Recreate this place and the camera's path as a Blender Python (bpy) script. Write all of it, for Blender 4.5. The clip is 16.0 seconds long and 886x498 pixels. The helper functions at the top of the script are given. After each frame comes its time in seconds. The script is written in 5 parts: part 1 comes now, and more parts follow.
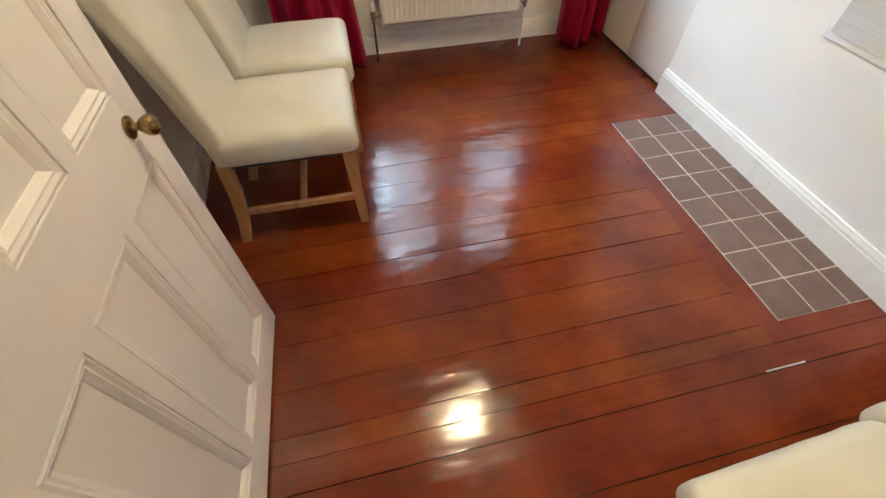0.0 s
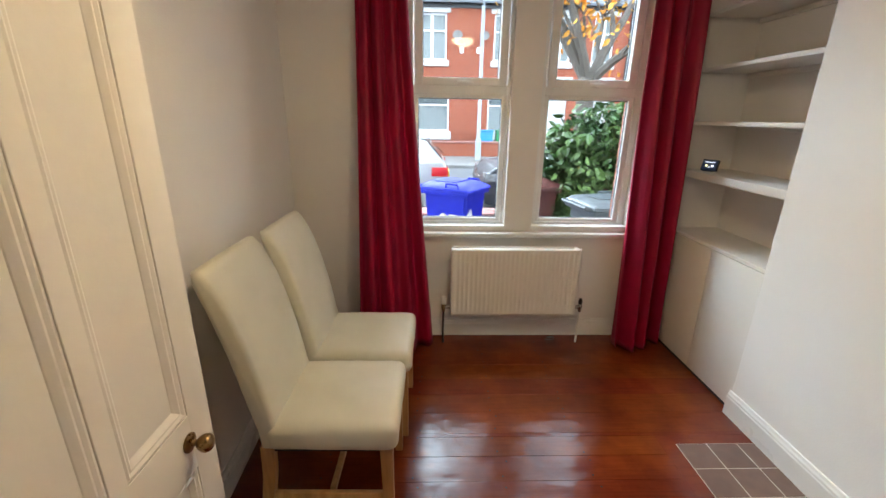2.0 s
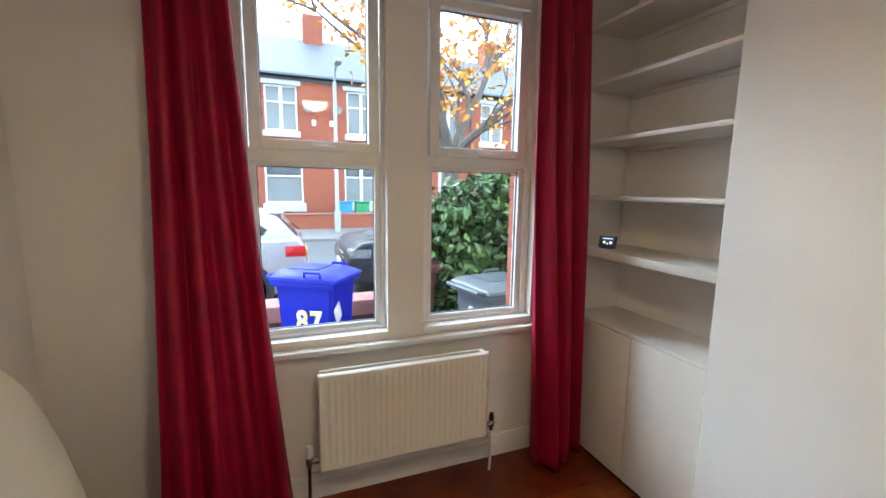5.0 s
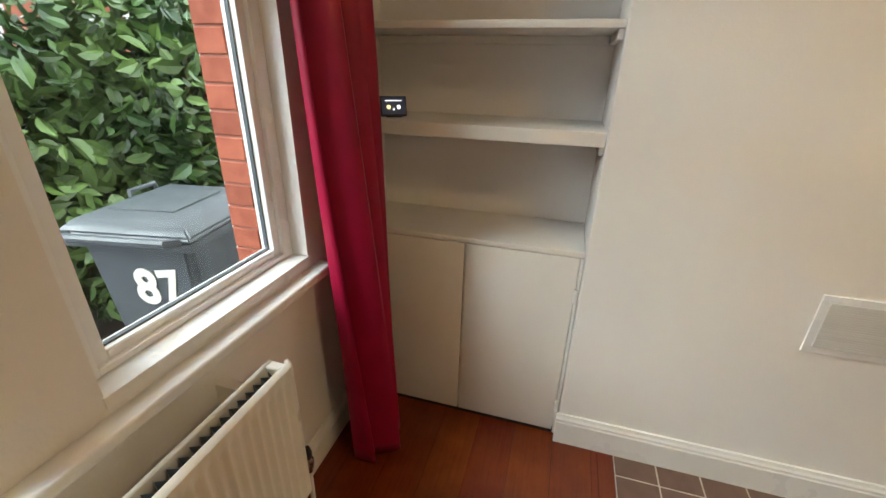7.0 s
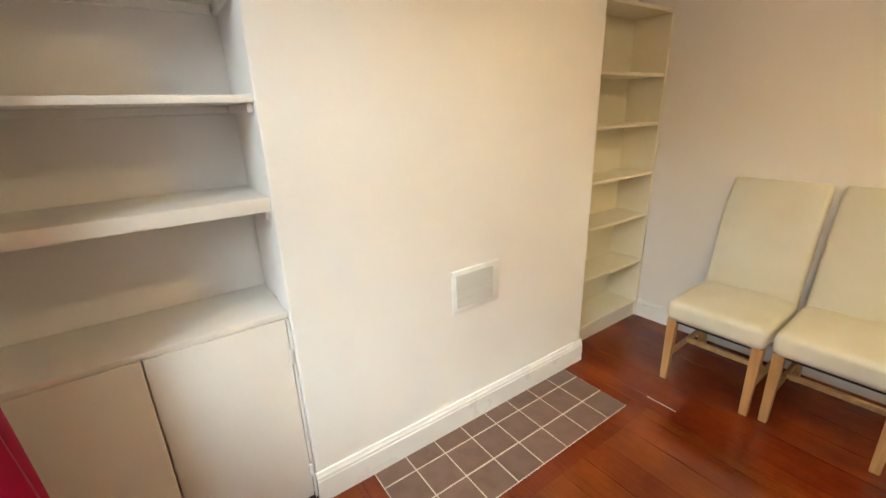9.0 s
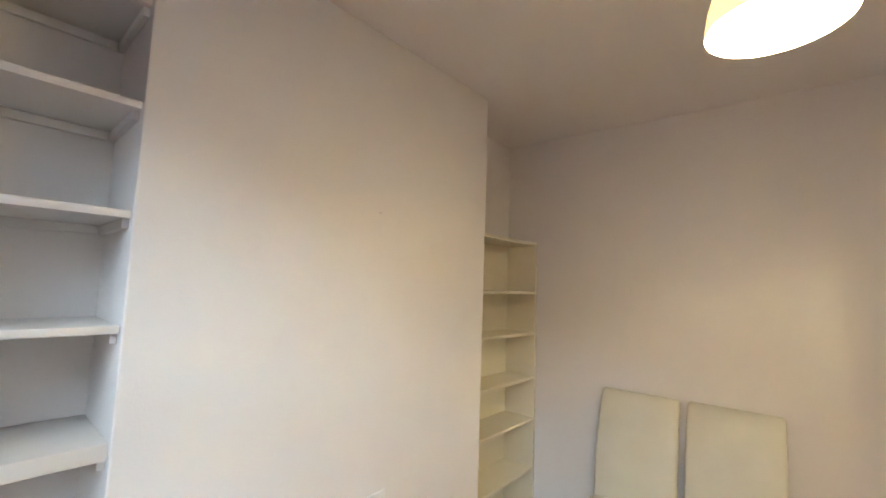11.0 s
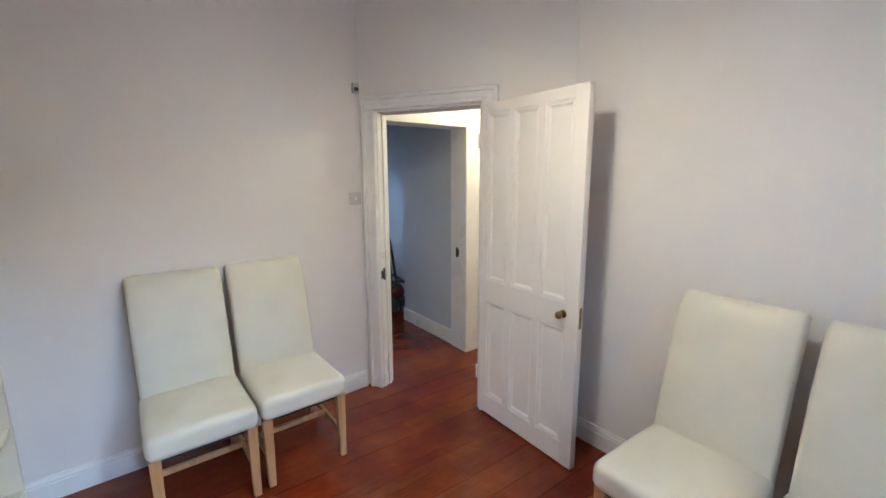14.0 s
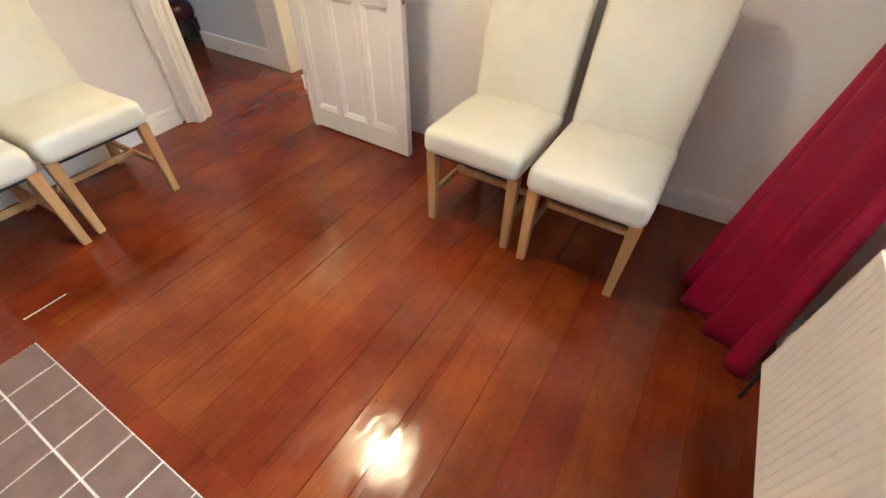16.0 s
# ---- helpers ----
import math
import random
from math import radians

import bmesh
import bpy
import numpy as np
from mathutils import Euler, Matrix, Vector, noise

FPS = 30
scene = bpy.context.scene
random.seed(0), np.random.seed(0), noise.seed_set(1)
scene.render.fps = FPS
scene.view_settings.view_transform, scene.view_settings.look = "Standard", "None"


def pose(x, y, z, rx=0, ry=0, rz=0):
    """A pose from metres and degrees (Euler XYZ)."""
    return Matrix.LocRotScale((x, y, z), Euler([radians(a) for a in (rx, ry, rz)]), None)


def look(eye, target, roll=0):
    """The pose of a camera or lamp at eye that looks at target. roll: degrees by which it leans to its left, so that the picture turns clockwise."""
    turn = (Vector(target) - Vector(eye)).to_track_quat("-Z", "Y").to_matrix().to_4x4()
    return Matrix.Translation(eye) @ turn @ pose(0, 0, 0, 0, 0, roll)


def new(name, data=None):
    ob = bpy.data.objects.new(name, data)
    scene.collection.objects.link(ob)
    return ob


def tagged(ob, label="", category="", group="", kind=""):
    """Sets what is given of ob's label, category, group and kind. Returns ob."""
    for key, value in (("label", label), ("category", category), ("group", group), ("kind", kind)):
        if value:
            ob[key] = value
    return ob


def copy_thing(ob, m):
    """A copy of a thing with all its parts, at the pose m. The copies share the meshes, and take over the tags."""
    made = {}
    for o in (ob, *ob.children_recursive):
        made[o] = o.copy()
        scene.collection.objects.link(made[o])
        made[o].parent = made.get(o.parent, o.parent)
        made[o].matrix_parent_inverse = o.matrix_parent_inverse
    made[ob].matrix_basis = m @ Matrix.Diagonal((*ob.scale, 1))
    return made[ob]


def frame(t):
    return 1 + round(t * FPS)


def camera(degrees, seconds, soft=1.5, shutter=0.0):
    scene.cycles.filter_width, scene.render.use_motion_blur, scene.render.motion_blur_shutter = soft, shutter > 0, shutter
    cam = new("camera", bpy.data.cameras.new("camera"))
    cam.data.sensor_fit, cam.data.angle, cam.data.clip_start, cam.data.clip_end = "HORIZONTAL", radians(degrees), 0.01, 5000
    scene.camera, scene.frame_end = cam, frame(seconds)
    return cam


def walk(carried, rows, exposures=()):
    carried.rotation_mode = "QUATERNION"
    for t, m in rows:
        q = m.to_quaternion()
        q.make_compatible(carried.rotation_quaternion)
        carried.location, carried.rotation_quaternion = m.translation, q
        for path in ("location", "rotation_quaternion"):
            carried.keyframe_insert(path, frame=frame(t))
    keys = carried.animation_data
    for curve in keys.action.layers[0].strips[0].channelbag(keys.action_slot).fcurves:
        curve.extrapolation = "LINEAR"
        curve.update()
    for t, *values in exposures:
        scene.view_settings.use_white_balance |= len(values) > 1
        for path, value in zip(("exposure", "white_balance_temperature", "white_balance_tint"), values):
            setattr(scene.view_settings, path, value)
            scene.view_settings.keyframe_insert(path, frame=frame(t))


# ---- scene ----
cam = camera(94.0, 16.0)
PATH = [
    (0, (0.614, 0.518, 1.321), (0.897, 1.745, -0.233), -0.4),
    (0.5, (0.638, 0.505, 1.372), (0.851, 1.922, -0.023), -0.4),
    (1, (0.641, 0.541, 1.421), (0.798, 2.155, 0.251), 0.2),
    (1.5, (0.65, 0.59, 1.472), (0.754, 2.367, 0.56), 0.4),
    (2, (0.712, 0.561, 1.549), (0.776, 2.464, 0.937), 0.9),
    (2.5, (0.791, 0.487, 1.629), (0.808, 2.462, 1.316), 0.7),
    (3, (0.753, 0.46, 1.645), (0.835, 2.458, 1.613), 1.2),
    (5.5, (0.746, 1.631, 1.531), (1.61, 3.377, 1.078), 0.9),
    (6, (0.856, 1.97, 1.495), (1.889, 3.563, 0.866), 1.6),
    (6.5, (0.937, 2.308, 1.453), (2.316, 3.561, 0.726), 2.5),
    (7, (1.018, 2.546, 1.414), (2.777, 3.05, 0.605), 1.3),
    (7.5, (1.125, 2.614, 1.414), (2.875, 2.352, 0.483), -0.1),
    (8, (1.097, 2.66, 1.408), (2.658, 1.892, 0.422), -0.5),
    (10.5, (0.978, 2.74, 1.663), (2.492, 1.433, 1.656), 1.5),
    (11, (1.01, 2.709, 1.68), (2.324, 1.211, 1.854), 2.0),
    (11.5, (1.195, 2.681, 1.68), (2.139, 0.941, 1.965), 1.6),
    (12, (1.451, 2.619, 1.649), (1.87, 0.696, 2.006), 0.6),
    (12.5, (1.685, 2.548, 1.672), (1.534, 0.582, 2.007), -0.3),
    (13, (1.858, 2.555, 1.657), (1.179, 0.685, 1.859), -0.7),
    (13.5, (1.896, 2.57, 1.616), (0.895, 0.839, 1.579), -0.4),
    (14, (1.898, 2.582, 1.569), (0.731, 0.996, 1.219), -0.3),
    (14.5, (1.849, 2.616, 1.502), (0.603, 1.201, 0.836), -0.4),
    (15, (1.848, 2.63, 1.439), (0.55, 1.45, 0.477), -0.8),
    (15.5, (1.888, 2.63, 1.366), (0.583, 1.712, 0.159), -0.2),
    (16, (1.899, 2.658, 1.323), (0.669, 1.925, -0.073), 1.0),
]
walk(cam, [(t, look(eye, target, roll)) for t, eye, target, roll in PATH],
     exposures=[(0, 1.97, 6250, 10), (1.5, 1.62, 6800, 10), (3, 1.2, 5950, 10), (5.5, 1.3, 6500, 10), (6, 1.22, 6950, 10), (6.5, 0.98, 7300, 10),
                (7, 1.12, 7500, 10), (7.5, 1.45, 7900, 10), (8, 1.77, 8050, 10), (10.5, 1.85, 6350, 10), (11, 1.65, 6250, 10), (12.5, 1.47, 5800, 10),
                (14, 1.82, 5000, 10), (14.5, 1.9, 4850, 10), (15, 2.08, 5050, 10), (16, 2.44, 6050, 10)])

# ---- world, daylight and lamps ----
world = bpy.data.worlds.new("overcast_sky")
scene.world = world
world.use_nodes = True
wn, wl = world.node_tree.nodes, world.node_tree.links
bg = wn["Background"]
sky = wn.new("ShaderNodeTexSky")
sky.sky_type = 'NISHITA'
sky.sun_disc = False
sky.sun_elevation = radians(36)
sky.sun_rotation = radians(-32)
sky.dust_density = 4.0
veil = wn.new("ShaderNodeMixRGB")
veil.inputs[0].default_value = 0.7
veil.inputs[2].default_value = (25.0, 29.5, 35.0, 1)
wl.new(sky.outputs[0], veil.inputs[1])
wl.new(veil.outputs[0], bg.inputs[0])
bg.inputs[1].default_value = 0.15

sun_data = bpy.data.lights.new("sun", "SUN")
sun_data.energy, sun_data.angle, sun_data.color = 5.0, radians(56), (0.66, 0.84, 1.0)
sun = new("sun", sun_data)
sun.matrix_world = look((-4.9, 13.2, 10.0), (1.5, 3, 1.2))

LAMP = (1.04, 1.552)
bulb_data = bpy.data.lights.new("pendant_bulb", "POINT")
bulb_data.energy, bulb_data.shadow_soft_size, bulb_data.color = 15, 0.125, (1.0, 0.82, 0.55)
bulb_light = new("pendant_light", bulb_data)
bulb_light.location = (LAMP[0], LAMP[1], 2.358)
hall_data = bpy.data.lights.new("hall_bulb", "POINT")
hall_data.energy, hall_data.shadow_soft_size, hall_data.color = 11, 0.06, (1.0, 0.78, 0.40)
hall_light = new("hall_light", hall_data)
hall_light.location = (-0.62, 0.42, 2.2)


# ---- materials ----
def mat(name, c1, c2=None, rough=0.5, metal=0.0, scale=4.0, detail=6.0, bump=0.0, bscale=80.0, stretch=(1, 1, 1),
        rvar=0.1, coat=0.0, sheen=0.0, rand=0.0, island=False, lo=0.35, hi=0.65, bdist=0.002, ior=1.5, coatr=0.18, spec=0.5, bdetail=5):
    m = bpy.data.materials.new(name)
    m.use_nodes = True
    n, l = m.node_tree.nodes, m.node_tree.links
    p = n["Principled BSDF"]
    p.inputs["Roughness"].default_value, p.inputs["Metallic"].default_value = rough, metal
    p.inputs["Coat Weight"].default_value, p.inputs["Sheen Weight"].default_value = coat, sheen
    p.inputs["Coat Roughness"].default_value = coatr
    p.inputs["IOR"].default_value, p.inputs["Specular IOR Level"].default_value = ior, spec
    tc, mp, info = n.new("ShaderNodeTexCoord"), n.new("ShaderNodeMapping"), n.new("ShaderNodeObjectInfo")
    l.new(tc.outputs["Object"], mp.inputs[0])
    mp.inputs["Scale"].default_value = stretch
    off = n.new("ShaderNodeVectorMath")
    off.operation = 'MULTIPLY_ADD'
    l.new(info.outputs["Random"], off.inputs[0])
    off.inputs[1].default_value = (17.3, 9.1, 5.7)
    l.new(mp.outputs[0], off.inputs[2])
    no = n.new("ShaderNodeTexNoise")
    no.inputs["Scale"].default_value, no.inputs["Detail"].default_value = scale, detail
    l.new(off.outputs[0], no.inputs["Vector"])
    ramp = n.new("ShaderNodeValToRGB")
    c2 = c2 or tuple(0.9 * c for c in c1)
    ramp.color_ramp.elements[0].position, ramp.color_ramp.elements[1].position = lo, hi
    ramp.color_ramp.elements[0].color, ramp.color_ramp.elements[1].color = (*c1, 1), (*c2, 1)
    l.new(no.outputs["Fac"], ramp.inputs[0])
    out = ramp.outputs[0]
    if rand:
        hsv, mr = n.new("ShaderNodeHueSaturation"), n.new("ShaderNodeMapRange")
        geo = n.new("ShaderNodeNewGeometry")
        l.new(geo.outputs["Random Per Island"] if island else info.outputs["Random"], mr.inputs[0])
        mr.inputs[3].default_value, mr.inputs[4].default_value = 1 - rand, 1 + rand
        l.new(mr.outputs[0], hsv.inputs["Value"])
        l.new(out, hsv.inputs["Color"])
        out = hsv.outputs[0]
    l.new(out, p.inputs["Base Color"])
    fine = n.new("ShaderNodeTexNoise")
    fine.inputs["Scale"].default_value, fine.inputs["Detail"].default_value = bscale, bdetail
    l.new(off.outputs[0], fine.inputs["Vector"])
    rr = n.new("ShaderNodeMapRange")
    l.new(no.outputs["Fac"], rr.inputs[0])
    rr.inputs[1].default_value, rr.inputs[2].default_value = 0.3, 0.7
    rr.inputs[3].default_value, rr.inputs[4].default_value = max(0.02, rough - rvar), min(1, rough + rvar)
    l.new(rr.outputs[0], p.inputs["Roughness"])
    if bump:
        b = n.new("ShaderNodeBump")
        b.inputs["Strength"].default_value, b.inputs["Distance"].default_value = bump, bdist
        l.new(fine.outputs["Fac"], b.inputs["Height"])
        l.new(b.outputs[0], p.inputs["Normal"])
    return m


WALL = mat("wall_paint", (0.81, 0.77, 0.73), (0.78, 0.74, 0.70), rough=0.75, scale=1.3, bump=0.25, bscale=140)
BREAST = mat("chimney_paint", (0.82, 0.79, 0.755), (0.79, 0.76, 0.725), rough=0.7, scale=1.6, bump=0.25, bscale=120)
CEIL = mat("ceiling_paint", (0.85, 0.82, 0.78), (0.82, 0.79, 0.75), rough=0.85, scale=1.0, bump=0.2, bscale=90)
GLOSS = mat("white_gloss_paint", (0.82, 0.80, 0.77), (0.79, 0.765, 0.73), rough=0.32, scale=5, bump=0.12, bscale=45)
DOORP = mat("door_paint", (0.82, 0.775, 0.72), (0.79, 0.745, 0.69), rough=0.38, scale=4, bump=0.14, bscale=50)
SHELFP = mat("shelf_paint", (0.80, 0.765, 0.72), (0.76, 0.72, 0.67), rough=0.5, scale=3, bump=0.15, bscale=60)
CREAMM = mat("cream_laminate", (0.80, 0.74, 0.58), (0.77, 0.71, 0.55), rough=0.42, scale=3)
UPVC = mat("white_plastic", (0.83, 0.83, 0.82), (0.80, 0.80, 0.79), rough=0.28, scale=3)
RADM = mat("radiator_enamel", (0.80, 0.755, 0.68), (0.77, 0.725, 0.65), rough=0.35, scale=3)
SUBM = mat("dark_gap", (0.012, 0.006, 0.005), (0.02, 0.01, 0.008), rough=0.8)
SILLM = mat("dark_sill_paint", (0.022, 0.011, 0.010), (0.017, 0.009, 0.008), rough=0.85, spec=0.2)
TILEM = mat("brown_quarry_tile", (0.135, 0.075, 0.055), (0.175, 0.10, 0.075), rough=0.42, scale=14, bump=0.25, bscale=70, rand=0.1)
GROUT = mat("pale_grout", (0.62, 0.55, 0.47), (0.50, 0.43, 0.36), rough=0.9, scale=20, bump=0.3)
LEATHER = mat("cream_faux_leather", (0.645, 0.61, 0.50), (0.615, 0.58, 0.47), rough=0.42, scale=6, bump=0.22, bscale=260, rvar=0.05)
OAK = mat("pale_oak", (0.52, 0.29, 0.12), (0.40, 0.205, 0.075), rough=0.42, scale=7, detail=8, stretch=(6, 6, 0.6), bump=0.15, bscale=60)
RODM = mat("pine_rod", (0.36, 0.20, 0.075), (0.28, 0.15, 0.055), rough=0.4, scale=10, stretch=(0.5, 5, 5))
CURT = mat("crimson_satin", (0.31, 0.002, 0.032), (0.26, 0.0015, 0.027), spec=0.32, rough=0.46, scale=9, bump=0.06, bscale=300, rvar=0.05)
BRASS = mat("aged_brass", (0.34, 0.22, 0.09), (0.20, 0.13, 0.06), rough=0.3, metal=1.0, scale=30)
CHROME = mat("dull_chrome", (0.5, 0.47, 0.42), (0.35, 0.33, 0.30), rough=0.25, metal=1.0, scale=20)
BLACK = mat("black_plastic", (0.02, 0.02, 0.022), (0.03, 0.03, 0.032), rough=0.35)
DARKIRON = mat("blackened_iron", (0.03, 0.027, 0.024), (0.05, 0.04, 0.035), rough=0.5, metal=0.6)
HALLW = mat("hall_paint", (0.60, 0.61, 0.63), (0.55, 0.565, 0.585), rough=0.8, scale=1.5, bump=0.2)
VENTM = mat("vent_plastic", (0.60, 0.59, 0.57), (0.55, 0.54, 0.52), rough=0.5)
REDP = mat("red_vacuum_plastic", (0.10, 0.008, 0.010), (0.08, 0.006, 0.008), rough=0.2, coat=0.4)
BRICK = mat("orange_red_brick", (0.40, 0.105, 0.055), (0.31, 0.075, 0.042), rough=0.85, scale=18, bump=0.4, bscale=90, rand=0.15)
MORTAR = mat("mortar", (0.36, 0.16, 0.11), (0.30, 0.12, 0.085), rough=0.95, scale=30, bump=0.3)
STONE = mat("painted_stone", (0.58, 0.575, 0.555), (0.50, 0.49, 0.465), rough=0.7, scale=4, bump=0.2)
COPING = mat("pink_coping", (0.34, 0.16, 0.135), (0.27, 0.12, 0.10), rough=0.8, scale=8, bump=0.3)
SLATE = mat("roof_slate", (0.13, 0.14, 0.16), (0.09, 0.10, 0.115), rough=0.6, scale=6, bump=0.4, bscale=30)
ASPH = mat("asphalt", (0.11, 0.11, 0.113), (0.085, 0.085, 0.09), rough=0.85, scale=3, bump=0.5, bscale=200)
PAVE = mat("paving", (0.21, 0.20, 0.19), (0.16, 0.15, 0.14), rough=0.85, scale=3, bump=0.4, bscale=120)
SOIL = mat("garden_flags", (0.16, 0.12, 0.095), (0.10, 0.075, 0.06), rough=0.9, scale=6, bump=0.5)
BLUEBIN = mat("blue_bin_plastic", (0.008, 0.018, 0.40), (0.006, 0.015, 0.34), spec=0.25, rough=0.5, scale=8, bump=0.1)
GREYBIN = mat("grey_bin_plastic", (0.085, 0.098, 0.106), (0.068, 0.08, 0.087), rough=0.42, scale=8, bump=0.1)
BROWNBIN = mat("brown_bin_plastic", (0.12, 0.035, 0.03), (0.09, 0.028, 0.024), rough=0.4, scale=8)
GREENBIN = mat("green_bin_plastic", (0.015, 0.25, 0.08), (0.012, 0.2, 0.065), rough=0.4)
SKYBIN = mat("light_blue_bin_plastic", (0.02, 0.24, 0.55), (0.018, 0.2, 0.48), rough=0.4)
LETTER = mat("white_sticker", (0.80, 0.79, 0.72), (0.72, 0.70, 0.60), rough=0.5, scale=12)
YELLOW = mat("yellow_sticker", (0.78, 0.62, 0.05), (0.70, 0.55, 0.05), rough=0.5)
NUMBER = mat("worn_number_sticker", (0.80, 0.78, 0.70), (0.76, 0.63, 0.16), rough=0.5, scale=9, lo=0.48, hi=0.60)
SILVER = mat("silver_car_paint", (0.40, 0.405, 0.415), (0.37, 0.375, 0.385), rough=0.35, metal=0.3, coat=0.8, scale=2)
DARKCAR = mat("dark_car_paint", (0.03, 0.036, 0.046), (0.025, 0.03, 0.04), rough=0.3, coat=0.2, scale=2)
CARGLASS = mat("tinted_car_glass", (0.03, 0.035, 0.04), (0.04, 0.045, 0.05), rough=0.06, coat=0.5)
TYRE = mat("tyre_rubber", (0.02, 0.02, 0.02), (0.03, 0.03, 0.03), rough=0.8)
REDLAMP = mat("red_lamp_lens", (0.55, 0.015, 0.02), (0.45, 0.012, 0.016), rough=0.12, coat=0.5)
CLEARLAMP = mat("headlamp_lens", (0.32, 0.34, 0.36), (0.12, 0.13, 0.14), rough=0.15, scale=30, coat=0.5)
GALV = mat("painted_steel_post", (0.36, 0.40, 0.43), (0.30, 0.34, 0.37), rough=0.5, scale=4)
NET = mat("net_curtain", (0.34, 0.36, 0.35), (0.22, 0.25, 0.25), rough=0.8, scale=3, stretch=(14, 1, 0.4))
FARGLASS = mat("house_window_glass", (0.05, 0.06, 0.06), (0.10, 0.12, 0.12), rough=0.25, scale=2)
BARK = mat("grey_bark", (0.10, 0.085, 0.07), (0.16, 0.14, 0.12), rough=0.9, scale=10, stretch=(3, 3, 0.5), bump=0.5, bscale=40)
LAUREL = mat("laurel_leaf", (0.036, 0.085, 0.026), (0.115, 0.19, 0.05), rough=0.28, scale=3, rand=0.45, island=True)
AUTUMN = mat("autumn_leaf", (0.70, 0.24, 0.025), (0.66, 0.36, 0.045), rough=0.6, scale=2, rand=0.3, island=True)
LITTER = mat("fallen_leaf", (0.26, 0.10, 0.03), (0.16, 0.06, 0.02), rough=0.8, rand=0.4, island=True)


def glass_mat():
    m = bpy.data.materials.new("window_glass")
    m.use_nodes = True
    n, l = m.node_tree.nodes, m.node_tree.links
    n.remove(n["Principled BSDF"])
    tr, gl, lw, mix = n.new("ShaderNodeBsdfTransparent"), n.new("ShaderNodeBsdfGlossy"), n.new("ShaderNodeLayerWeight"), n.new("ShaderNodeMixShader")
    pw, sc = n.new("ShaderNodeMath"), n.new("ShaderNodeMath")
    pw.operation, pw.inputs[1].default_value = 'POWER', 5.0
    sc.operation, sc.inputs[1].default_value, sc.inputs[2].default_value = 'MULTIPLY_ADD', 0.6, 0.015
    l.new(lw.outputs["Facing"], pw.inputs[0]), l.new(pw.outputs[0], sc.inputs[0])
    gl.inputs["Roughness"].default_value = 0.02
    tr.inputs["Color"].default_value = (0.75, 0.77, 0.77, 1)
    l.new(sc.outputs[0], mix.inputs[0]), l.new(tr.outputs[0], mix.inputs[1]), l.new(gl.outputs[0], mix.inputs[2])
    l.new(mix.outputs[0], n["Material Output"].inputs[0])
    return m


def shade_mat():
    m = bpy.data.materials.new("cream_translucent_shade")
    m.use_nodes = True
    n, l = m.node_tree.nodes, m.node_tree.links
    n.remove(n["Principled BSDF"])
    tr, df, mix = n.new("ShaderNodeBsdfTranslucent"), n.new("ShaderNodeBsdfDiffuse"), n.new("ShaderNodeMixShader")
    tr.inputs["Color"].default_value, df.inputs["Color"].default_value = (0.88, 0.72, 0.36, 1), (0.86, 0.80, 0.62, 1)
    mix.inputs[0].default_value = 0.048
    l.new(df.outputs[0], mix.inputs[1]), l.new(tr.outputs[0], mix.inputs[2])
    l.new(mix.outputs[0], n["Material Output"].inputs[0])
    return m


def glow_mat(name, col, power):
    m = bpy.data.materials.new(name)
    m.use_nodes = True
    p = m.node_tree.nodes["Principled BSDF"]
    p.inputs["Base Color"].default_value = (0.02, 0.02, 0.02, 1)
    p.inputs["Emission Color"].default_value, p.inputs["Emission Strength"].default_value = (*col, 1), power
    return m


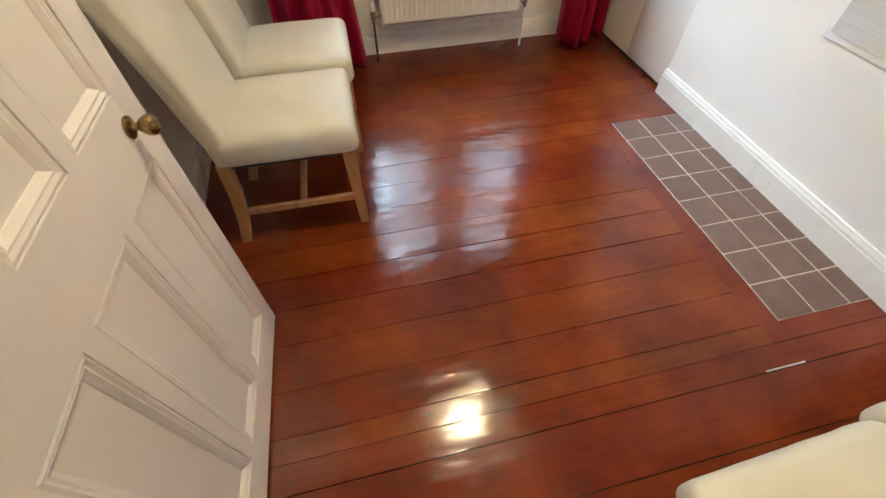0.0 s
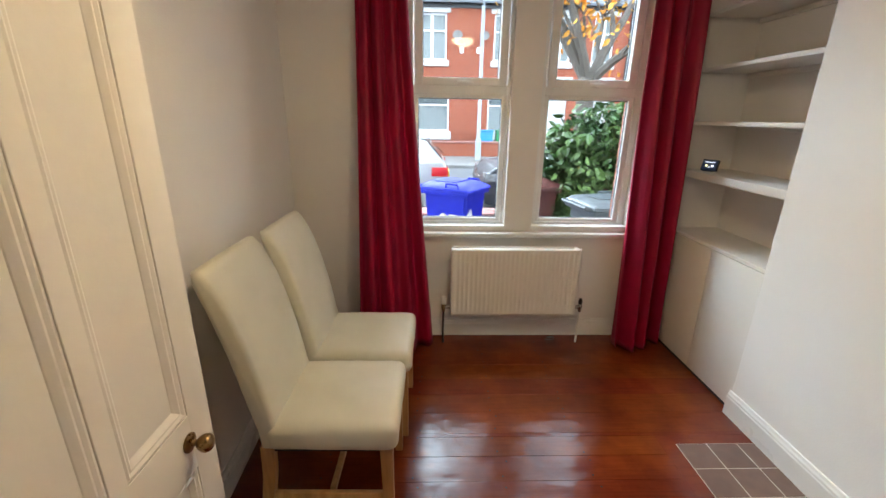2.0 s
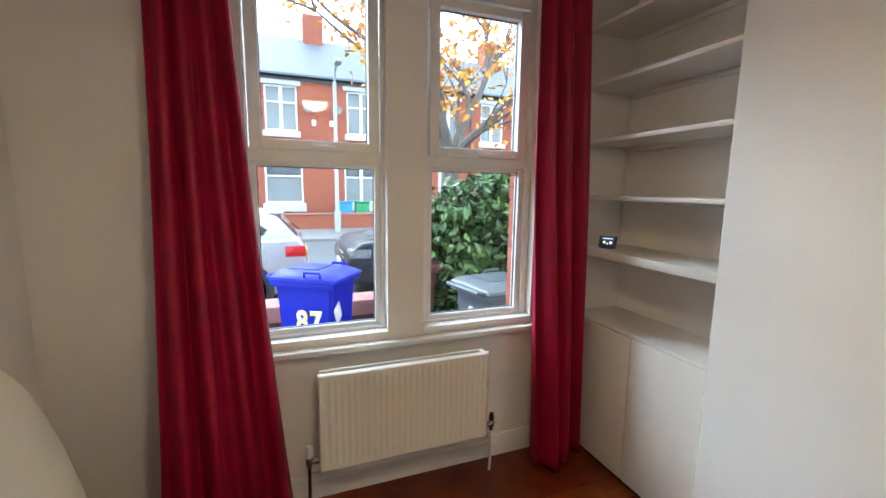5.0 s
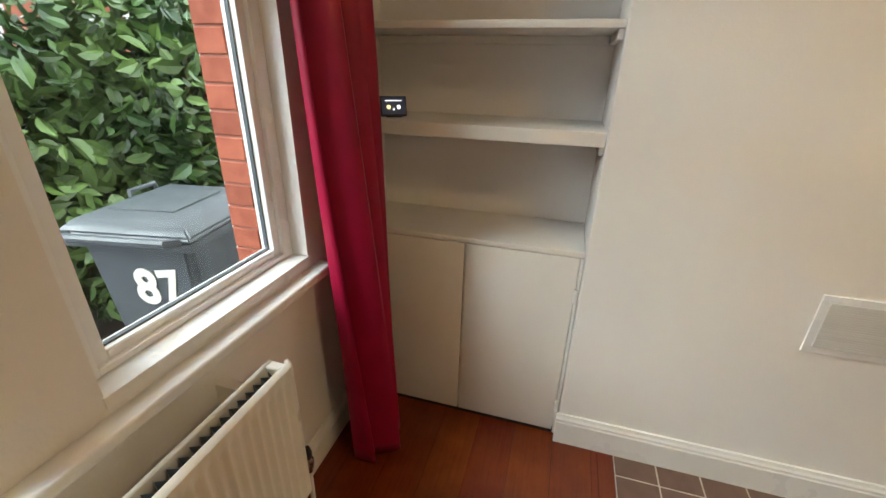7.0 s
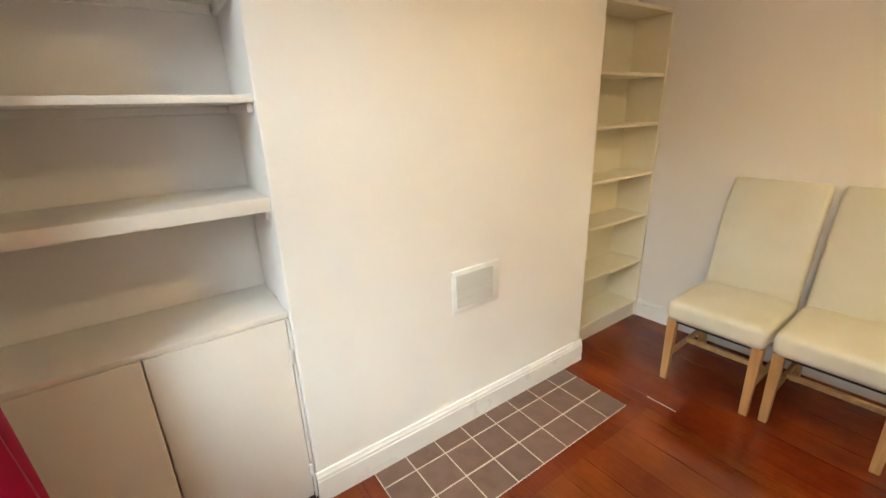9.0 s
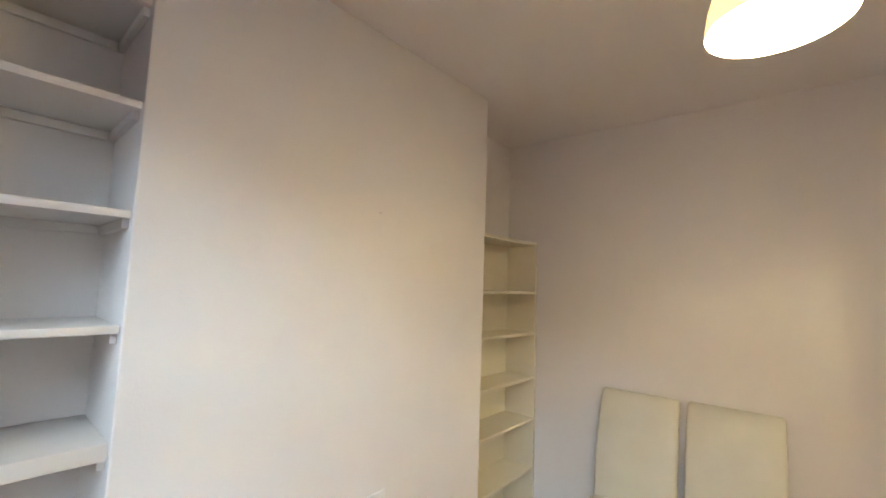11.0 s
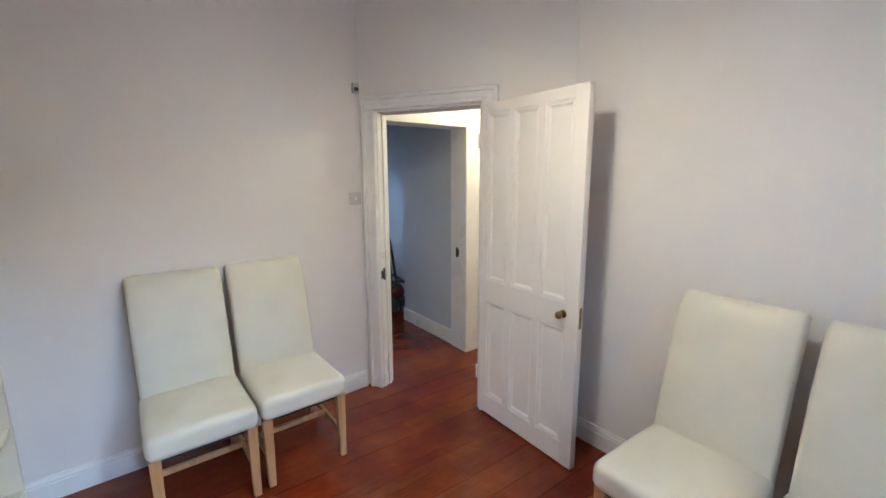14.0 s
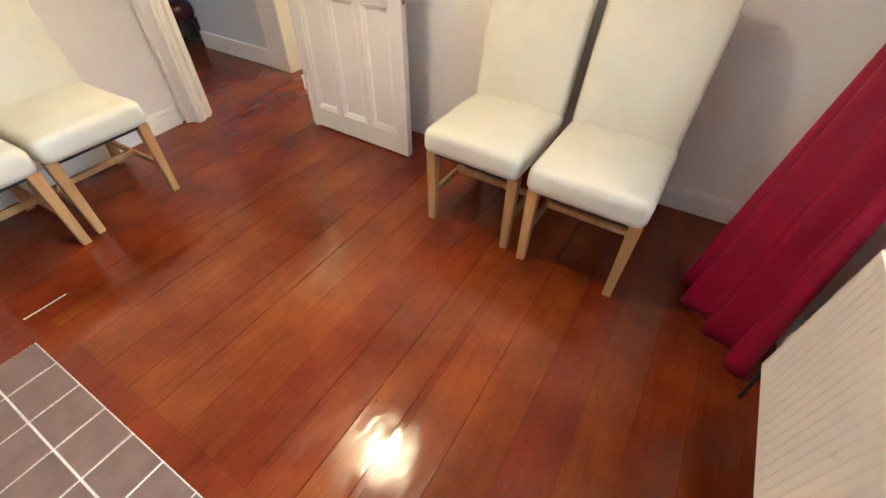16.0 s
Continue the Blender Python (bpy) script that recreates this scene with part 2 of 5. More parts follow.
def varnished_board_mat():
    """Red-stained boards under an uneven, worn varnish: grain along x, blotches, scuffs and gentle waves."""
    m = bpy.data.materials.new("red_varnished_boards")
    m.use_nodes = True
    n, l = m.node_tree.nodes, m.node_tree.links
    p = n["Principled BSDF"]
    geo, info = n.new("ShaderNodeNewGeometry"), n.new("ShaderNodeObjectInfo")

    def noise_at(stretch, scale, detail, shift=True, rough=0.5):
        mp, tx = n.new("ShaderNodeMapping"), n.new("ShaderNodeTexNoise")
        mp.inputs["Scale"].default_value = stretch
        l.new(geo.outputs["Position"], mp.inputs[0])
        src = mp.outputs[0]
        if shift:
            off = n.new("ShaderNodeVectorMath")
            off.operation, off.inputs[1].default_value = 'MULTIPLY_ADD', (31.0, 17.0, 9.0)
            l.new(info.outputs["Random"], off.inputs[0]), l.new(src, off.inputs[2])
            src = off.outputs[0]
        l.new(src, tx.inputs["Vector"])
        tx.inputs["Scale"].default_value, tx.inputs["Detail"].default_value, tx.inputs["Roughness"].default_value = scale, detail, rough
        return tx.outputs["Fac"]

    def ramp(fac, stops):
        r = n.new("ShaderNodeValToRGB")
        e = r.color_ramp.elements
        e[0].position, e[0].color = stops[0][0], (*stops[0][1], 1)
        e[1].position, e[1].color = stops[-1][0], (*stops[-1][1], 1)
        for pos, col in stops[1:-1]:
            e.new(pos).color = (*col, 1)
        l.new(fac, r.inputs[0])
        return r.outputs[0]

    def blend(kind, fac, a, b):
        x = n.new("ShaderNodeMixRGB")
        x.blend_type = kind
        if isinstance(fac, float):
            x.inputs[0].default_value = fac
        else:
            l.new(fac, x.inputs[0])
        l.new(a, x.inputs[1]), l.new(b, x.inputs[2])
        return x.outputs[0]

    def spread(fac, lo, hi, a, b):
        r = n.new("ShaderNodeMapRange")
        l.new(fac, r.inputs[0])
        r.inputs[1].default_value, r.inputs[2].default_value, r.inputs[3].default_value, r.inputs[4].default_value = lo, hi, a, b
        return r.outputs[0]

    blotch = noise_at((1, 1, 1), 2.6, 5, False, 0.6)
    grain = noise_at((1.2, 26, 1), 3.5, 7, True, 0.62)
    base = ramp(blotch, [(0.30, (0.098, 0.0135, 0.004)), (0.5, (0.160, 0.024, 0.006)), (0.70, (0.235, 0.042, 0.009))])
    vein = ramp(grain, [(0.32, (0.50, 0.42, 0.38)), (0.48, (0.90, 0.88, 0.86)), (0.70, (1.12, 1.16, 1.15))])
    col = blend('MULTIPLY', 0.38, base, vein)
    scuff = noise_at((1.6, 9, 1), 5.0, 6, True, 0.7)
    dark = ramp(scuff, [(0.64, (1, 1, 1)), (0.74, (0.42, 0.34, 0.32))])
    col = blend('MULTIPLY', 0.22, col, dark)
    fleck = noise_at((2.5, 6, 1), 34.0, 2, True)
    col = blend('MULTIPLY', 0.5, col, ramp(fleck, [(0.73, (1, 1, 1)), (0.79, (0.25, 0.2, 0.2))]))
    hsv = n.new("ShaderNodeHueSaturation")
    l.new(spread(info.outputs["Random"], 0, 1, 0.92, 1.09), hsv.inputs["Value"])
    l.new(spread(info.outputs["Random"], 0, 1, 0.497, 0.508), hsv.inputs["Hue"])
    l.new(col, hsv.inputs["Color"])
    l.new(hsv.outputs[0], p.inputs["Base Color"])
    worn = noise_at((1.0, 3.0, 1), 4.5, 6, False, 0.65)
    l.new(spread(worn, 0.35, 0.72, 0.10, 0.25), p.inputs["Roughness"])
    p.inputs["Specular IOR Level"].default_value = 0.5
    wave, ripple = noise_at((0.75, 1.5, 1), 9.0, 1.5, True), noise_at((0.5, 1.6, 1), 42.0, 2, True)
    add = n.new("ShaderNodeMath")
    add.operation, add.inputs[1].default_value = 'MULTIPLY_ADD', 0.10
    l.new(ripple, add.inputs[0]), l.new(wave, add.inputs[2])
    b = n.new("ShaderNodeBump")
    b.inputs["Strength"].default_value, b.inputs["Distance"].default_value = 0.62, 0.005
    l.new(add.outputs[0], b.inputs["Height"])
    l.new(b.outputs[0], p.inputs["Normal"])
    return m


FLOORM = varnished_board_mat()
GLASS, SHADE = glass_mat(), shade_mat()
BULB = glow_mat("lit_bulb", (1.0, 0.86, 0.62), 18)
SCREEN = glow_mat("lit_screen", (0.02, 0.04, 0.10), 0.15)
ICONW, ICONY = glow_mat("icon_white", (0.8, 0.85, 1.0), 0.9), glow_mat("icon_yellow", (0.9, 0.85, 0.4), 0.8)


# ---- mesh helpers ----
def add_bm(bm, tmp, m=None):
    if m is not None:
        bmesh.ops.transform(tmp, matrix=m, verts=tmp.verts)
    me = bpy.data.meshes.new("tmp")
    tmp.to_mesh(me)
    tmp.free()
    bm.from_mesh(me)
    bpy.data.meshes.remove(me)
    return bm


def box(lo, hi, bev=0.0, seg=1, m=None, bm=None):
    bm = bm or bmesh.new()
    tmp = bmesh.new()
    bmesh.ops.create_cube(tmp, size=1)
    for v in tmp.verts:
        v.co = Vector([(lo[i] + hi[i]) / 2 + v.co[i] * (hi[i] - lo[i]) for i in range(3)])
    if bev:
        bmesh.ops.bevel(tmp, geom=list(tmp.edges), offset=bev, segments=seg, profile=0.6, affect='EDGES')
    return add_bm(bm, tmp, m)


def prism(pts, z0, z1, bm=None, m=None, bev=0.0):
    """A polygon in plan, pulled up from z0 to z1."""
    bm = bm or bmesh.new()
    tmp = bmesh.new()
    low = [tmp.verts.new((x, y, z0)) for x, y in pts]
    high = [tmp.verts.new((x, y, z1)) for x, y in pts]
    tmp.faces.new(low[::-1])
    tmp.faces.new(high)
    for i in range(len(pts)):
        j = (i + 1) % len(pts)
        tmp.faces.new((low[i], low[j], high[j], high[i]))
    bmesh.ops.recalc_face_normals(tmp, faces=tmp.faces)
    if bev:
        bmesh.ops.bevel(tmp, geom=list(tmp.edges), offset=bev, segments=2, profile=0.6, affect='EDGES')
    return add_bm(bm, tmp, m)


def lathe(profile, seg=32, bm=None, m=None, cap=True):
    """Turns (radius, height) pairs round z."""
    bm = bm or bmesh.new()
    tmp = bmesh.new()
    rings = [[tmp.verts.new((r * math.cos(6.28318531 * k / seg), r * math.sin(6.28318531 * k / seg), z)) for k in range(seg)] for r, z in profile]
    for a, b in zip(rings, rings[1:]):
        for k in range(seg):
            tmp.faces.new((a[k], a[(k + 1) % seg], b[(k + 1) % seg], b[k]))
    if cap:
        tmp.faces.new(rings[0][::-1])
        tmp.faces.new(rings[-1])
    bmesh.ops.recalc_face_normals(tmp, faces=tmp.faces)
    return add_bm(bm, tmp, m)


def tube(points, radii, seg=8, bm=None):
    bm = bm or bmesh.new()
    tmp = bmesh.new()
    pts = [Vector(p) for p in points]
    radii = radii if isinstance(radii, (list, tuple)) else [radii] * len(pts)
    rings = []
    side = None
    for i, p in enumerate(pts):
        d = (pts[min(i + 1, len(pts) - 1)] - pts[max(i - 1, 0)]).normalized()
        ref = side or (Vector((1, 0, 0)) if abs(d.x) < 0.8 else Vector((0, 1, 0)))
        u = d.cross(ref).normalized()
        v = u.cross(d).normalized()
        side = v
        rings.append([tmp.verts.new(p + radii[i] * (math.cos(6.28318531 * k / seg) * u + math.sin(6.28318531 * k / seg) * v)) for k in range(seg)])
    for a, b in zip(rings, rings[1:]):
        for k in range(seg):
            tmp.faces.new((a[k], a[(k + 1) % seg], b[(k + 1) % seg], b[k]))
    tmp.faces.new(rings[0][::-1])
    tmp.faces.new(rings[-1])
    bmesh.ops.recalc_face_normals(tmp, faces=tmp.faces)
    return add_bm(bm, tmp)


def mesh_ob(name, bm, material, smooth=False):
    me = bpy.data.meshes.new(name)
    bm.to_mesh(me)
    bm.free()
    me.materials.append(material)
    if smooth:
        me.shade_smooth()
        me.set_sharp_from_angle(angle=radians(40))
    return new(name, me)


def part(name, bm, material, parent, label="", smooth=True):
    ob = mesh_ob(name, bm, material, smooth)
    ob.parent = parent
    return tagged(ob, label) if label else ob


def thing(name, label, category, m=None, group="", kind=""):
    ob = new(name)
    ob.empty_display_size = 0.1
    if m is not None:
        ob.matrix_basis = m
    return tagged(ob, label, category, group, kind)


def structure(name, bm, material, label="", smooth=False):
    return tagged(mesh_ob(name, bm, material, smooth), label or name.replace("_", " "), name.split("_")[0], "", "structure")


def piece(name, me, parent, m):
    ob = new(name, me)
    ob.parent = parent
    ob.matrix_basis = m
    return ob


def shared(name, bm, material):
    me = bpy.data.meshes.new(name)
    bm.to_mesh(me)
    bm.free()
    me.materials.append(material)
    return me


def lettering(name, text, size, m, material, parent):
    cu = bpy.data.curves.new("letters", "FONT")
    cu.offset = 0.035 * size
    cu.body, cu.size, cu.extrude, cu.align_x, cu.align_y = text, size, 0.002, "CENTER", "CENTER"
    tmp = bpy.data.objects.new("letters", cu)
    scene.collection.objects.link(tmp)
    me = bpy.data.meshes.new_from_object(tmp.evaluated_get(bpy.context.evaluated_depsgraph_get()))
    bpy.data.objects.remove(tmp)
    me.materials.clear()
    me.materials.append(material)
    ob = new(name, me)
    ob.parent = parent
    ob.matrix_basis = m
    return ob


# ---- structure ----
H = 2.77
CORNER = Vector((0.61, -0.12, 0))
MD = Matrix(((-0.513, -0.858, 0, CORNER.x), (0.858, -0.513, 0, CORNER.y), (0, 0, 1, 0), (0, 0, 0, 1)))   # along the door wall, into the hall
MB = Matrix(((0.9986, -0.0532, 0, CORNER.x), (0.0532, 0.9986, 0, CORNER.y), (0, 0, 1, 0), (0, 0, 0, 1)))  # along the back wall, into the room
BX, BY0, BY1, AX = 2.372, 0.80, 2.43, 2.72
WY = 3.31
BEND = (-0.115, 1.092)
LEFT_END = (-0.195, WY)

hall = structure("wall_hall_outer", prism([(-2.2, -3.0), (-2.1, -3.0), (-2.1, 1.7), (-2.2, 1.7)], 0, H), HALLW)
bm = prism([(0.61, -0.12), (0.61, -3.1), (0.71, -3.1), (0.71, -0.115)], 0, H)
structure("wall_hall_side", bm, HALLW)
bm = box((-2.2, -3.1, 0), (-0.3, -3.0, H))
box((-0.3, -3.1, 0), (0.5, -3.0, 1.2), bm=bm)
box((-0.3, -3.1, 1.6), (0.5, -3.0, H), bm=bm)
box((0.5, -3.1, 0), (0.6, -3.0, H), bm=bm)
structure("wall_hall_far", bm, HALLW, "far wall of the store with a window opening")
structure("wall_hall_end", prism([(-2.1, 1.6), (-0.24, 1.6), (-0.24, 1.7), (-2.1, 1.7)], 0, H), HALLW)

bm = box((-0.02, -0.12, 0), (2.3, 0, H))
bmesh.ops.transform(bm, matrix=MB, verts=bm.verts)
structure("wall_back", bm, WALL, "warm off-white plaster wall behind two chairs")
structure("wall_left", prism([BEND, (BEND[0] - 0.11, BEND[1]), (LEFT_END[0] - 0.11, WY + 0.1), (LEFT_END[0], WY + 0.1)], 0, H), WALL, "warm off-white plaster wall beside the chairs")
A0, A1, OH = 0.135, 0.868, 1.99
bm = box((0.0, 0, 0), (A0 - 0.02, 0.10, H))
box((A1 + 0.02, 0, 0), (1.50, 0.10, H), bm=bm)
box((A0 - 0.02, 0, OH + 0.02), (A1 + 0.02, 0.10, H), bm=bm)
bmesh.ops.transform(bm, matrix=MD, verts=bm.verts)
structure("wall_door", bm, WALL, "angled off-white wall holding the panelled door")
structure("wall_alcove", box((AX, -0.1, 0), (AX + 0.12, WY + 0.02, H)), WALL, "off-white plaster wall at the back of the alcoves")
structure("wall_chimney_breast", box((BX, BY0, 0), (AX, BY1, H), 0.006, 2), BREAST, "pale plastered chimney breast standing proud of the alcoves")

LX0, LX1, RX0, RX1, WZ0, WZ1 = 0.60, 1.222, 1.41, 2.075, 0.825, 2.585
bm = box((-0.32, WY, 0), (AX + 0.12, WY + 0.126, WZ0))
box((-0.32, WY + 0.126, -0.15), (AX + 0.12, WY + 0.28, WZ0 - 0.18), bm=bm)
for x0, x1 in ((-0.32, LX0), (LX1, RX0), (RX1, AX + 0.12)):
    box((x0, WY, WZ0), (x1, WY + 0.126, WZ1), bm=bm)
    box((x0, WY + 0.126, WZ0 - 0.18), (x1, WY + 0.28, WZ1), bm=bm)
box((-0.32, WY, WZ1), (AX + 0.12, WY + 0.28, H), bm=bm)
window_wall = structure("wall_window", bm, WALL, "off-white plaster wall around the paired window")
structure("ceiling", box((-2.2, -3.1, H), (AX + 0.12, WY + 0.28, H + 0.1)), CEIL, "dull off-white plaster ceiling")
floor = structure("floor", box((-2.2, -3.1, -0.06), (AX + 0.12, WY + 0.28, -0.022)), SUBM, "dark subfloor under the red varnished boards")

# inner doorway across the lobby and the store beyond it
structure("wall_store", box((-0.44, -1.20, 0), (-0.36, -0.30, H)), HALLW, "dim blue-grey painted wall of the store")
structure("wall_store_side", box((-0.85, -3.0, 0), (-0.78, -1.2, H)), HALLW, "dim painted side wall of the store")
structure("wall_store_return", box((-0.78, -1.2, 0), (-0.44, -1.14, H)), HALLW, "short painted return wall of the store")
bm = box((-2.1, -0.30, 0), (-0.44, -0.16, H))
box((-0.44, -0.30, 2.0), (0.60, -0.16, H), bm=bm)
structure("wall_lobby", bm, HALLW, "painted wall with the inner doorway")
bm = box((-0.50, -0.335, 0), (-0.333, -0.115, 2.06), 0.006)
box((-0.333, -0.335, 1.955), (0.585, -0.115, 2.06), 0.006, bm=bm)
structure("trim_inner_doorway", bm, GLOSS, "cream painted frame of the inner doorway")
structure("baseboard_store", box((-0.36, -1.205, 0), (-0.342, -0.337, 0.14), 0.006), GLOSS, "white painted skirting board in the store")


def skirting(name, length, m, h=0.145):
    """A moulded skirting board along x, standing proud towards -y."""
    prof = ((0, 0), (-0.02, 0), (-0.02, h - 0.035), (-0.017, h - 0.03), (-0.017, h - 0.02), (-0.012, h - 0.012), (-0.009, h), (0, h))
    bm = bmesh.new()
    a = [bm.verts.new((0, y, z)) for y, z in prof]
    b = [bm.verts.new((length, y, z)) for y, z in prof]
    for i in range(len(prof)):
        j = (i + 1) % len(prof)
        bm.faces.new((a[i], a[j], b[j], b[i]))
    bm.faces.new(a[::-1]), bm.faces.new(b)
    bmesh.ops.recalc_face_normals(bm, faces=bm.faces)
    bmesh.ops.transform(bm, matrix=m, verts=bm.verts)
    return structure(name, bm, GLOSS, "white gloss moulded skirting board")


skirting("baseboard_breast", BY1 - BY0 + 0.012, pose(BX, BY1 + 0.006, 0, 0, 0, -90), 0.14)
skirting("baseboard_back", 1.86, MB @ pose(1.885, 0, 0, 0, 0, 180), 0.125)
ang = math.degrees(math.atan2(LEFT_END[1] - BEND[1], LEFT_END[0] - BEND[0]))
skirting("baseboard_left", 2.2, pose(BEND[0], BEND[1], 0, 0, 0, ang), 0.125)
skirting("baseboard_window", 2.57, pose(-0.19, WY, 0), 0.13)
sk = skirting("baseboard_door_wall", 0.38, MD @ pose(0.985, 0, 0), 0.125)

# door lining, stops and architrave
bm = bmesh.new()
for a0, a1 in ((A0 - 0.02, A0), (A1, A1 + 0.02)):
    box((a0, -0.004, 0), (a1, 0.125, OH + 0.02), 0.002, bm=bm)
box((A0, -0.004, OH), (A1, 0.125, OH + 0.02), 0.002, bm=bm)
box((A0, 0.05, 0), (A0 + 0.012, 0.09, OH), 0.002, bm=bm)
box((A0, 0.05, OH - 0.012), (A1, 0.09, OH), 0.002, bm=bm)
bmesh.ops.transform(bm, matrix=MD, verts=bm.verts)
lining = structure("door_lining", bm, GLOSS, "white gloss door lining")
bm = bmesh.new()
for a0, a1, z1 in ((0.022, A0 - 0.008, OH + 0.012), (A1 + 0.008, 0.978, OH + 0.012)):
    box((a0, -0.022, 0), (a1, 0, z1), 0.004, bm=bm)
    inner = (a1 - 0.03, a1 - 0.004) if a0 < 0.5 else (a0 + 0.004, a0 + 0.03)
    outer = (a0 + 0.002, a0 + 0.03) if a0 < 0.5 else (a1 - 0.03, a1 - 0.002)
    box((inner[0], -0.029, 0), (inner[1], -0.02, z1 + 0.005), 0.003, bm=bm)
    box((outer[0], -0.035, 0), (outer[1], -0.02, OH + 0.105), 0.005, bm=bm)
box((0.022, -0.022, OH + 0.012), (0.978, 0, OH + 0.107), 0.004, bm=bm)
box((0.03, -0.035, OH + 0.075), (0.97, -0.02, OH + 0.105), 0.005, bm=bm)
box((A0 - 0.035, -0.029, OH + 0.016), (A1 + 0.035, -0.02, OH + 0.042), 0.003, bm=bm)
bmesh.ops.transform(bm, matrix=MD, verts=bm.verts)
structure("trim_architrave", bm, GLOSS, "white moulded architrave round the doorway")
keep = thing("strike_plate", "small black iron keep on the white door lining", "latch", MD @ pose(A0 + 0.001, 0.03, 0.87))
part("plate", box((0, -0.012, -0.045), (0.003, 0.014, 0.045), 0.001), DARKIRON, keep)
part("lip", box((0, -0.04, -0.03), (0.004, -0.012, 0.03), 0.0015), DARKIRON, keep)


keep = thing("strike_plate", "small black iron keep on the inner door frame", "latch", pose(-0.333, -0.24, 0.90))
part("plate", box((0, -0.016, -0.045), (0.003, 0.012, 0.045), 0.001), DARKIRON, keep)
part("lip", box((0, 0.012, -0.03), (0.004, 0.03, 0.03), 0.0015), DARKIRON, keep)

# ---- panelled door ----
def panel_door():
    d = thing("door_1", "white painted six-panel wooden door standing wide open", "door", pose(0.178, 0.628, 0.012, 0, 0, 89.0), kind="structure")
    w, t, h = 0.765, 0.042, 1.974
    us = ((0.080, 0.250), (0.292, 0.472), (0.512, 0.690))
    zs = ((0.128, 0.772), (0.912, 1.915))
    bm = bmesh.new()
    for u0, u1 in ((0, us[0][0]), (us[2][1], w)):
        box((u0, 0, 0), (u1, t, h), 0.003, 2, bm=bm)
    for z0, z1 in ((0, zs[0][0]), (zs[0][1], zs[1][0]), (zs[1][1], h)):
        box((us[0][0] - 0.002, 0.0006, z0 + 0.001), (us[2][1] + 0.002, t - 0.0006, z1 - 0.001), 0.001, bm=bm)
    for u0, u1 in ((us[0][1], us[1][0]), (us[1][1], us[2][0])):
        for z0, z1 in zs:
            box((u0, 0.0006, z0 - 0.003), (u1, t - 0.0006, z1 + 0.003), 0.001, bm=bm)
    part("frame", bm, DOORP, d)
    for u0, u1 in us:
        for z0, z1 in zs:
            pn = part("panel", box((u0 - 0.005, 0.014, z0 - 0.005), (u1 + 0.005, t - 0.014, z1 + 0.005)), DOORP, d)
            for face in (0, 1):
                bm = bmesh.new()
                prof = ((0, 0.004), (0.006, 0.0015), (0.012, 0.005), (0.016, 0.0045), (0.026, 0.012), (0.028, 0.0145))
                rings = []
                for off, dep in prof:
                    y = dep if not face else t - dep
                    rings.append([bm.verts.new((u, y, z)) for u, z in ((u0 + off, z0 + off), (u1 - off, z0 + off), (u1 - off, z1 - off), (u0 + off, z1 - off))])
                for r, q in zip(rings, rings[1:]):
                    for k in range(4):
                        bm.faces.new((r[k], r[(k + 1) % 4], q[(k + 1) % 4], q[k]))
                bmesh.ops.recalc_face_normals(bm, faces=bm.faces)
                part("moulding", bm, DOORP, pn, smooth=False)
    for y, s in ((0, 1), (t, -1)):
        kn = part("knob", lathe([(0.004, 0.022), (0.013, 0.024), (0.02, 0.03), (0.027, 0.042), (0.028, 0.052), (0.022, 0.062), (0.01, 0.067), (0.002, 0.068)], 24,
                  m=pose(0.677, y, 0.851, 90 * s) @ Matrix.Diagonal((0.72, 0.72, 0.78, 1))), BRASS, d, "worn brass door knob")
        part("rose", lathe([(0.027, 0.0), (0.027, 0.004), (0.02, 0.008), (0.01, 0.01), (0.009, 0.026)], 24, m=pose(0.677, y, 0.851, 90 * s) @ Matrix.Diagonal((0.8, 0.8, 0.78, 1))), BRASS, kn)
    for z in (0.22, 1.72):
        part("hinge", lathe([(0.006, 0), (0.006, 0.09)], 10, m=pose(-0.004, -0.004, z)), GLOSS, d)
    part("latch", box((w - 0.0005, 0.012, 0.79), (w + 0.003, 0.03, 0.90), 0.001), BRASS, d)
    return d


panel_door()

# ---- window ----
SILLB = structure("window_board", box((0.545, WY - 0.055, 0.765), (2.14, WY + 0.002, 0.795), 0.008, 3), GLOSS, "white gloss window board under the paired window", True)


